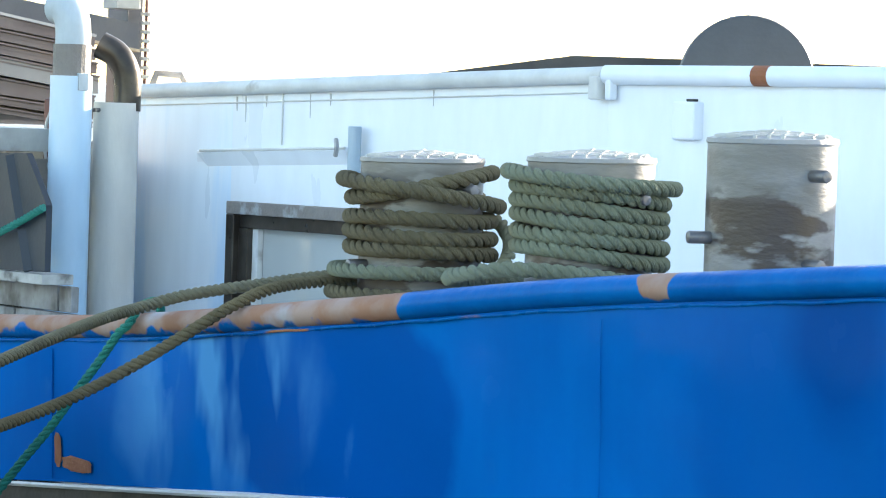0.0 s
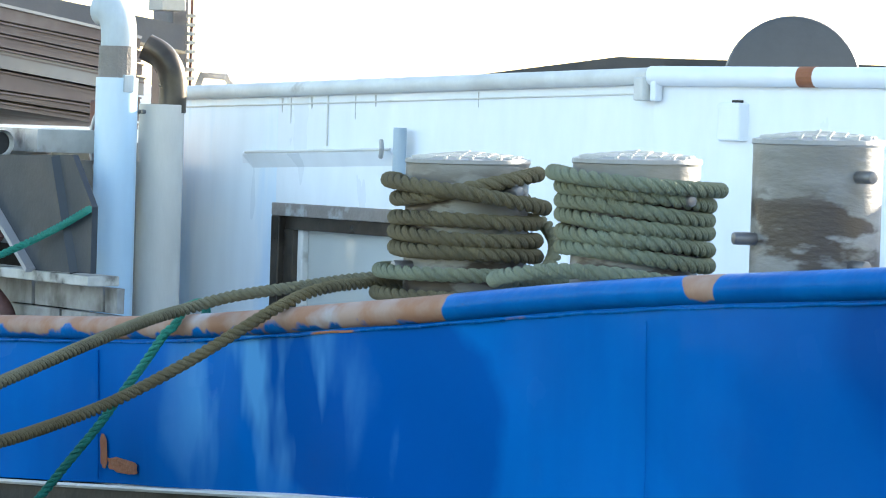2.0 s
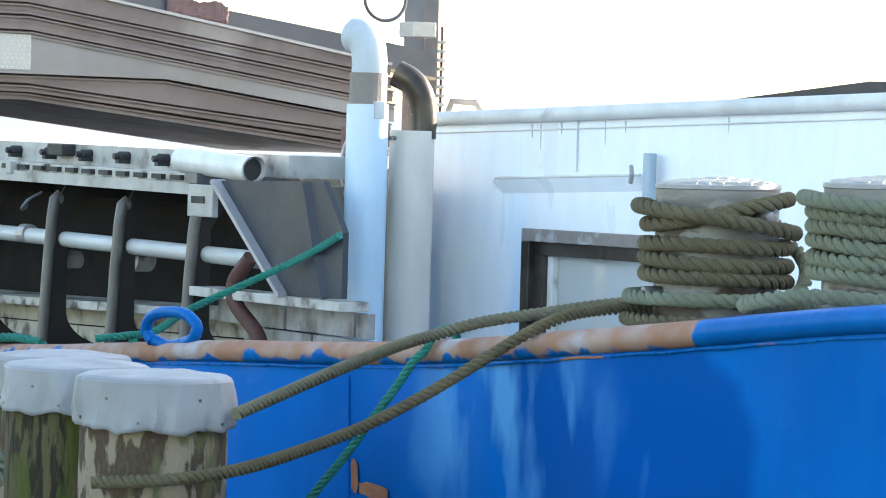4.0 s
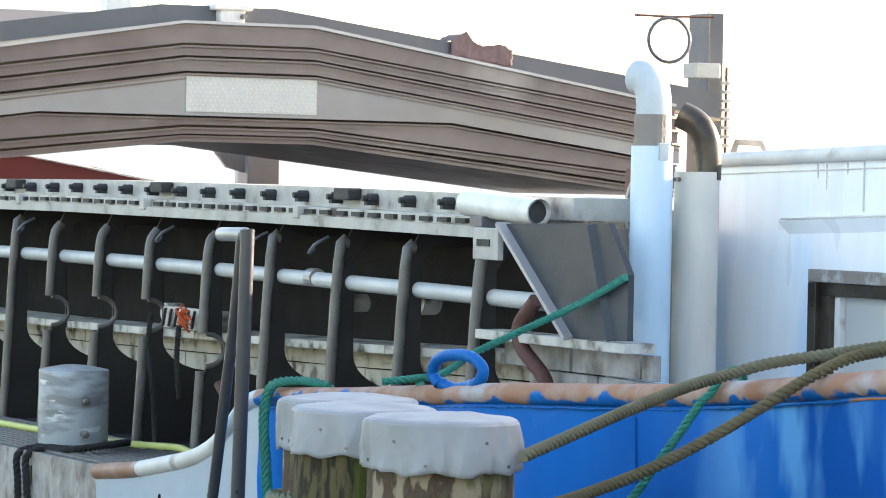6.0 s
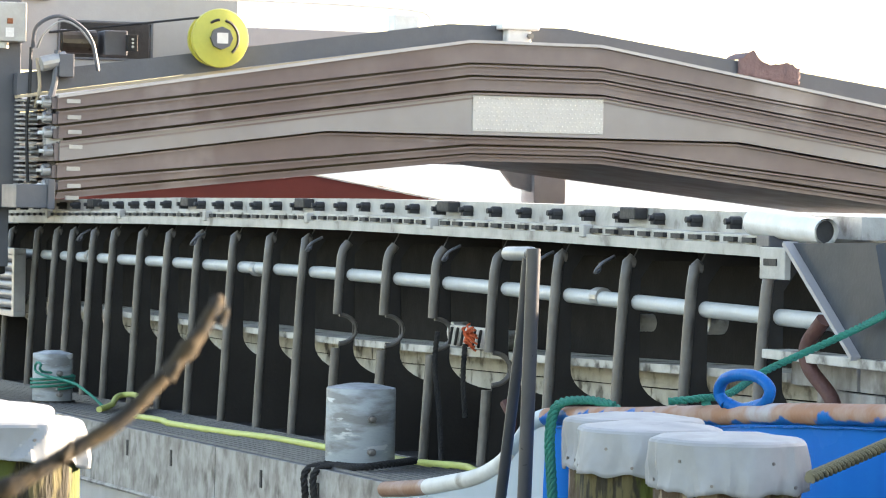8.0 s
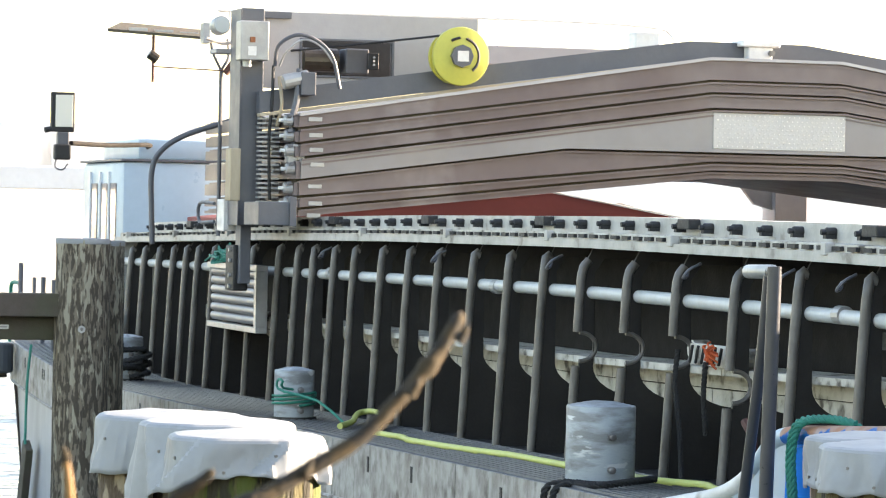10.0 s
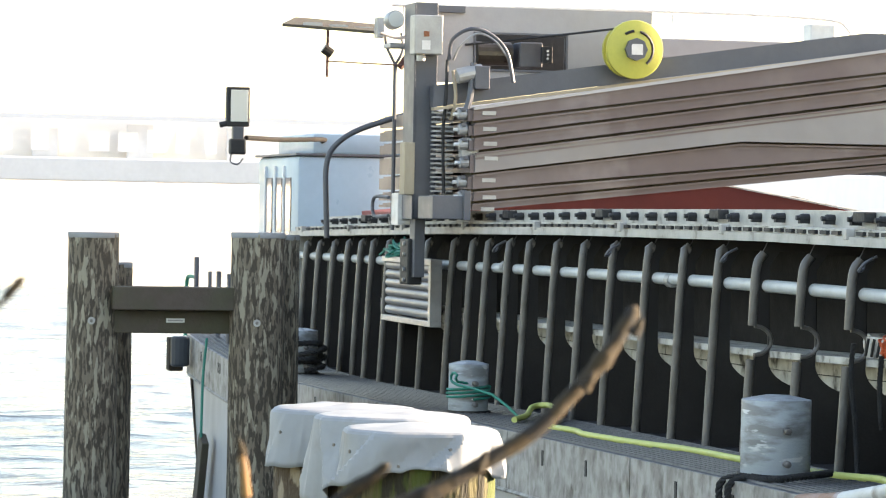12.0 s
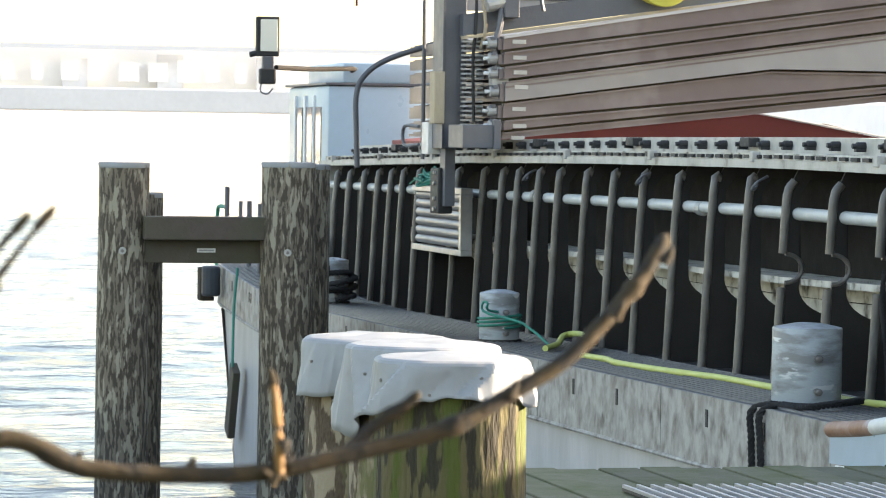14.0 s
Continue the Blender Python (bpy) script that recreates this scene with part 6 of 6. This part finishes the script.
def cap_sheet(t, x, y, r, top, skirt, seed, drape=0.0, flare=0.02, folds=(), hems=()):
    """A stiff sheet folded over a pile head: flat facets, a tight top edge, overlapping folds and a wavy hem, nailed round."""
    bm = bmesh.new()
    n, steps = 180, 10

    def out(a, s):
        """Radius of the skirt at an angle, s from 0 at the top edge to 1 at the hem."""
        c, d = math.cos(a), math.sin(a)
        w = 2 * math.pi / 7
        poly = math.cos(w / 2) / math.cos((a + seed) % w - w / 2) - 0.95
        facet = 0.30 * r * poly * (0.35 + 0.65 * s) + 0.014 * noise.noise((c * 2.2 + seed, d * 2.2, 2.0 + s))
        facet += 0.008 * (0.2 + s) * (0.35 - abs(noise.noise((c * 3.4 + seed, d * 3.4, s * 1.5 + 4.0)))) + 0.007 * (0.4 + s) * (0.3 - abs(noise.noise((c * 6.5 + seed, d * 6.5, s * 0.8 + 9.0)))) 
        for a0, slope, amp in folds:
            e = (a - radians(a0) - slope * s + math.pi) % (2 * math.pi) - math.pi
            facet += amp * (0.25 + 0.75 * s) * (max(0, 1 - e / 0.7) if e > 0 else max(0, 1 + e / 0.10))
        return r + 0.014 + flare * r * s + facet

    def hem(a):
        c, d = math.cos(a), math.sin(a)
        h = skirt * (1 + 0.07 * noise.noise((c * 4 + seed, d * 4, 7)) + drape * noise.noise((c * 1.3 + seed * 2, d * 1.3, 3)))
        for a0, wide, more in hems:
            e = (a - radians(a0) + math.pi) % (2 * math.pi) - math.pi
            h += more * math.exp(-(e / wide) ** 4)
        return h - 0.008 * abs(math.sin(a * 4.5 + seed)) - 0.003 * abs(math.sin(a * 11 + seed))

    angles = [2 * math.pi * k / n for k in range(n)]
    dome = lambda a, f: 0.012 * (1 - f * f) + 0.008 * noise.noise((math.cos(a) * 2.5 * f + seed, math.sin(a) * 2.5 * f, 0.3)) * (1 - f) * 2
    verts = [[bm.verts.new((x + out(a, 0) * f * math.cos(a), y + out(a, 0) * f * math.sin(a), top + dome(a, f))) for a in angles] for f in (0.3, 0.6, 0.82, 0.92)]
    verts.append([bm.verts.new((x + out(a, 0) * 0.975 * math.cos(a), y + out(a, 0) * 0.975 * math.sin(a), top - 0.003)) for a in angles])
    for s in range(steps + 1):
        verts.append([bm.verts.new((x + out(a, s / steps) * math.cos(a), y + out(a, s / steps) * math.sin(a), top - 0.010 - hem(a) * s / steps)) for a in angles])
    for a, b in zip(verts, verts[1:]):
        for k in range(n):
            bm.faces.new((a[k], b[k], b[(k + 1) % n], a[(k + 1) % n]))
    bm.faces.new(verts[0])
    bmesh.ops.recalc_face_normals(bm, faces=bm.faces)
    cap = smooth(part("cap_sheet", bm, "sheet", t, "stiff pale grey sheet nailed over the pile head"), 16)
    md = cap.modifiers.new("thick", "SOLIDIFY")
    md.thickness, md.offset = 0.003, -1
    for k in range(11):
        a = 2 * math.pi * k / 11 + 0.15 * math.sin(k * 3 + seed)
        s = 0.82 if k % 3 else 0.35
        rr, z = out(a, s), top - 0.010 - hem(a) * s
        part("nail", cyl((x + (rr - 0.004) * math.cos(a), y + (rr - 0.004) * math.sin(a), z), (x + (rr + 0.003) * math.cos(a), y + (rr + 0.003) * math.sin(a), z), 0.0045, 6), "pin", cap)
    return cap


GR = [(-7.64, 3.685, 0.180, 2.435, "timber", "weathered pile topped with a crumpled grey sheet", 0.125, 1.0),
      (-8.09, 3.675, 0.178, 2.432, "timber_moss", "moss green pile topped with a crumpled grey sheet", 0.115, 5.0),
      (-8.47, 3.80, 0.175, 2.43, "timber", "weathered pile topped with a crumpled grey sheet", 0.13, 9.0)]
for x, y, r, top, m, lab, sk, seed in GR:
    cap_sheet(pile(x, y, r, top - 0.02, m, lab, "capped piles by the bow", seed), x, y, r, top, sk, seed, 0.08, 0.02, [(28 + seed, -0.1, 0.014), (-88 - seed, 0.1, 0.012), (-52 + 2 * seed, 0.12, 0.016), (-8 - seed, -0.08, 0.015)])
GL = [(-8.245, 1.985, 0.182, 2.45, "timber_moss", "moss green pile under a draped grey sheet", 0.105, 2.0, [(-46, -0.5, 0.058), (18, -0.4, 0.036), (58, 0.0, 0.022)], [(-72, 0.45, 0.025), (5, 0.7, -0.022)]),
      (-8.75, 2.03, 0.188, 2.452, "timber", "weathered pile under a draped grey sheet", 0.17, 6.0, [(-72, 0.25, 0.042), (-100, -0.2, 0.03)], [(-85, 0.35, 0.06)]),
      (-9.165, 1.99, 0.19, 2.445, "timber", "weathered pile under a draped grey sheet", 0.15, 11.0, [(-60, -0.3, 0.018), (-90, 0.25, 0.015)], [])]
for x, y, r, top, m, lab, sk, seed, folds, hems in GL:
    cap_sheet(pile(x, y, r, top - 0.02, m, lab, "capped piles by the jetty", seed), x, y, r, top, sk, seed, 0.15, 0.05, folds, hems)
coil = []
for k in range(70):
    a = k / 70 * 2 * math.pi * 2.6
    coil.append((-8.47 + (0.205 + 0.006 * math.sin(a * 0.7)) * math.cos(a), 3.80 + 0.205 * math.sin(a), 2.09 + 0.04 * a / 6.28))
tagged(part("pile_rope", laid_rope(coil, 0.018, per=2), "rope_green"), "pale green rope coiled round a timber pile", "rope")
bm = bmesh.new()
for k in range(34):
    p = Vector((-8.27 + random.gauss(0, 0.03), 3.50 + random.gauss(0, 0.02), 2.135 + random.gauss(0, 0.012)))
    q = p + Vector((random.uniform(-0.05, 0.11), random.uniform(-0.03, 0.03), random.uniform(-0.035, 0.03)))
    tube([p, (p + q) / 2 + Vector((0, -0.01, 0.018)), q], 0.006, 5, 3, bm)
tagged(part("frayed_rope_end", bm, "rope_green"), "frayed pale green rope end tucked between the piles", "rope", kind="stuff")

far_piles = [(-21.785, 3.055, 0.163, 2.80), (-21.61, 4.10, 0.172, 2.815), (-22.05, 4.30, 0.16, 2.80), (-22.2, 3.22, 0.15, 2.60)]
for i, (x, y, r, top) in enumerate(far_piles):
    t = pile(x, y, r, top, "timber_dark", "tall dark weathered mooring pile with flat grey cap", "tall mooring piles", 20 + i * 3)
    smooth(part("cap", cyl((x, y, top - 0.025), (x, y, top + 0.012), r * 1.03, 32, bevel=0.006), "sheet", t))
    if i < 2:
        d = Vector((0.985, -0.17, 0))
        c = Vector((x, y, 2.245)) + d * (r * 0.98)
        part("bolt_plate", cyl(c, c + d * 0.02, 0.024, 14), "galv", t)
        part("bolt_head", cyl(c + d * 0.02, c + d * 0.03, 0.011, 6), "pin", t)
beam = thing("cross_beam", "dark brown double timber beam between two piles", "beam", at=(-21.6, 3.6, 2.2))
part("upper_timber", box(-21.74, -21.55, 3.16, 4.06, 2.318, 2.468, 0.008), "beam", beam)
part("lower_timber", box(-21.82, -21.68, 3.16, 4.0, 2.165, 2.316, 0.008), "beam", beam)
part("number_plate", box(-21.678, -21.674, 3.52, 3.64, 2.235, 2.262), "tread", beam)
part("plate_bar", box(-21.6745, -21.672, 3.53, 3.63, 2.243, 2.253), "steel_grey", beam)

jetty = thing("jetty", "mossy plank jetty beside the barge", "jetty", kind="structure", at=(-9.5, 3.5, 1.9))
yy = 2.55
k = 0
while yy < 4.45:
    w = 0.145
    part("plank", box(-10.88, -6.2, yy, yy + w - 0.008, 1.86, 1.90 + 0.003 * (k % 3), 0.004), "plank", jetty)
    yy += w
    k += 1
for y in (2.7, 3.5, 4.3):
    part("joist", box(-10.8, -6.3, y, y + 0.1, 1.70, 1.858), "beam", jetty)
for x in (-10.6, -8.9):
    for y in (2.75, 4.3):
        part("leg", cyl((x, y, -0.6), (x, y, 1.70), 0.09, 14), "timber_dark", jetty)
part("grating", box(-10.15, -6.2, 3.0, 3.9, 1.904, 1.914), "deck", jetty)
for k in range(20):
    y = 3.0 + k * 0.046
    part("grating_bar", box(-10.15, -6.2, y, y + 0.012, 1.914, 1.924), "galv", jetty)

rail = thing("handrail", "bent grey steel handrail on the jetty", "handrail", at=(-10.3, 4.2, 1.9))
smooth(part("upright", tube([(-10.215, 4.2, 2.85), (-10.196, 4.2, 2.842), (-10.19, 4.2, 2.82), (-10.215, 4.2, 2.3), (-10.235, 4.2, 1.9)], 0.0235, 14, 6), "rail_steel", rail))
smooth(part("stub", cyl((-10.42, 4.2, 2.846), (-10.20, 4.2, 2.85), 0.023, 16, bevel=0.006), "galv", rail, "pale bare steel stub"))
smooth(part("brace", tube([(-10.235, 4.2, 2.84), (-10.28, 4.2, 2.6), (-10.36, 4.2, 2.3), (-10.47, 4.2, 1.9)], 0.019, 12, 4), "rail_steel", rail))

# ---- bare branch close to the camera ----
tree = thing("bare_branch", "bare brown branch with sunlit orange put into two shoots", "branch", at=(-2.25, -0.85, 1.4))


def limb(nm, pts, r0, r1, m, parent):
    path = spline(pts, 8)
    n = len(path)
    L = [0.0]
    for a, b in zip(path, path[1:]):
        L.append(L[-1] + (Vector(b) - Vector(a)).length)
    knots = [random.uniform(0, L[-1]) for _ in range(int(min(L[-1], 1.2) / 0.05))]

    def ring(d):
        f = d / L[-1]
        r = r0 + (r1 - r0) * f + sum(0.28 * (r0 + r1) / 2 * math.exp(-((d - k) / 0.006) ** 2) for k in knots)
        return circle(r * min(1, 0.35 + (1 - f) * L[-1] / 0.006), 10)
    return smooth(part(nm, sweep(path, ring), m, parent), 60)


main = [(-2.25, -0.85, 1.36), (-2.33, -0.15, 2.2), (-2.36, 0.1, 2.66), (-2.379, 0.232, 2.779), (-2.388, 0.309, 2.762), (-2.397, 0.383, 2.756), (-2.407, 0.446, 2.757), (-2.415, 0.514, 2.77), (-2.422, 0.584, 2.787),
        (-2.433, 0.629, 2.809), (-2.443, 0.675, 2.834), (-2.455, 0.713, 2.867), (-2.468, 0.743, 2.897), (-2.483, 0.766, 2.928)]
limb("main_stem", main, 0.0112, 0.0058, "twig", tree)
limb("side_shoot", [(-2.412, 0.50, 2.766), (-2.43, 0.525, 2.785), (-2.43, 0.551, 2.803), (-2.429, 0.562, 2.812)], 0.006, 0.004, "twig", tree)
# these two shoots are coloured orange for the sun catching them
limb("side_shoot", [(-2.40, 0.452, 2.756), (-2.399, 0.450, 2.788)], 0.0036, 0.0034, "sunlit_bark", tree)
limb("side_shoot", [(-2.399, 0.450, 2.79), (-2.402, 0.448, 2.812), (-2.403, 0.446, 2.822)], 0.0034, 0.0030, "sunlit_bark", tree)
limb("bud", [(-2.403, 0.447, 2.82), (-2.404, 0.444, 2.832)], 0.0045, 0.002, "twig", tree)
limb("bud", [(-2.398, 0.452, 2.775), (-2.398, 0.459, 2.78)], 0.0065, 0.004, "twig", tree)
limb("twig", [(-2.25, -0.85, 1.36), (-2.19, 0.0, 2.5), (-2.187, 0.205, 2.87), (-2.187, 0.219, 2.895), (-2.186, 0.237, 2.921), (-2.184, 0.256, 2.945)], 0.003, 0.0018, "twig", tree)
limb("twig", [(-2.187, 0.211, 2.88), (-2.187, 0.223, 2.919), (-2.186, 0.241, 2.942)], 0.0025, 0.0016, "twig", tree)
for p, q in (((-2.186, 0.250, 2.938), (-2.184, 0.262, 2.952)), ((-2.186, 0.236, 2.936), (-2.186, 0.246, 2.948)), ((-2.187, 0.216, 2.888), (-2.187, 0.228, 2.902))):
    limb("bud", [p, ((p[0] + q[0]) / 2, (p[1] + q[1]) / 2, (p[2] + q[2]) / 2), q], 0.0034, 0.0028, "twig", tree)
for k in range(9):
    p = Vector((-2.405 + random.gauss(0, 0.003), 0.452 + random.gauss(0, 0.007), 2.760 + random.gauss(0, 0.005)))
    q = p + Vector((random.gauss(0, 0.004), random.gauss(0, 0.010), random.uniform(-0.004, 0.014)))
    limb("bud_scale", [p, (p + q) / 2, q], 0.0042, 0.002, "twig", tree)
for y, z in ((0.300, 2.762), (0.383, 2.756), (0.629, 2.809), (0.713, 2.867), (0.752, 2.908)):
    p = Vector((-2.39 - 0.12 * max(0.0, y - 0.3), y, z))
    limb("bud", [p, p + Vector((0, 0.004, 0.006)), p + Vector((0, 0.007, 0.013))], 0.0055, 0.002, "twig", tree)
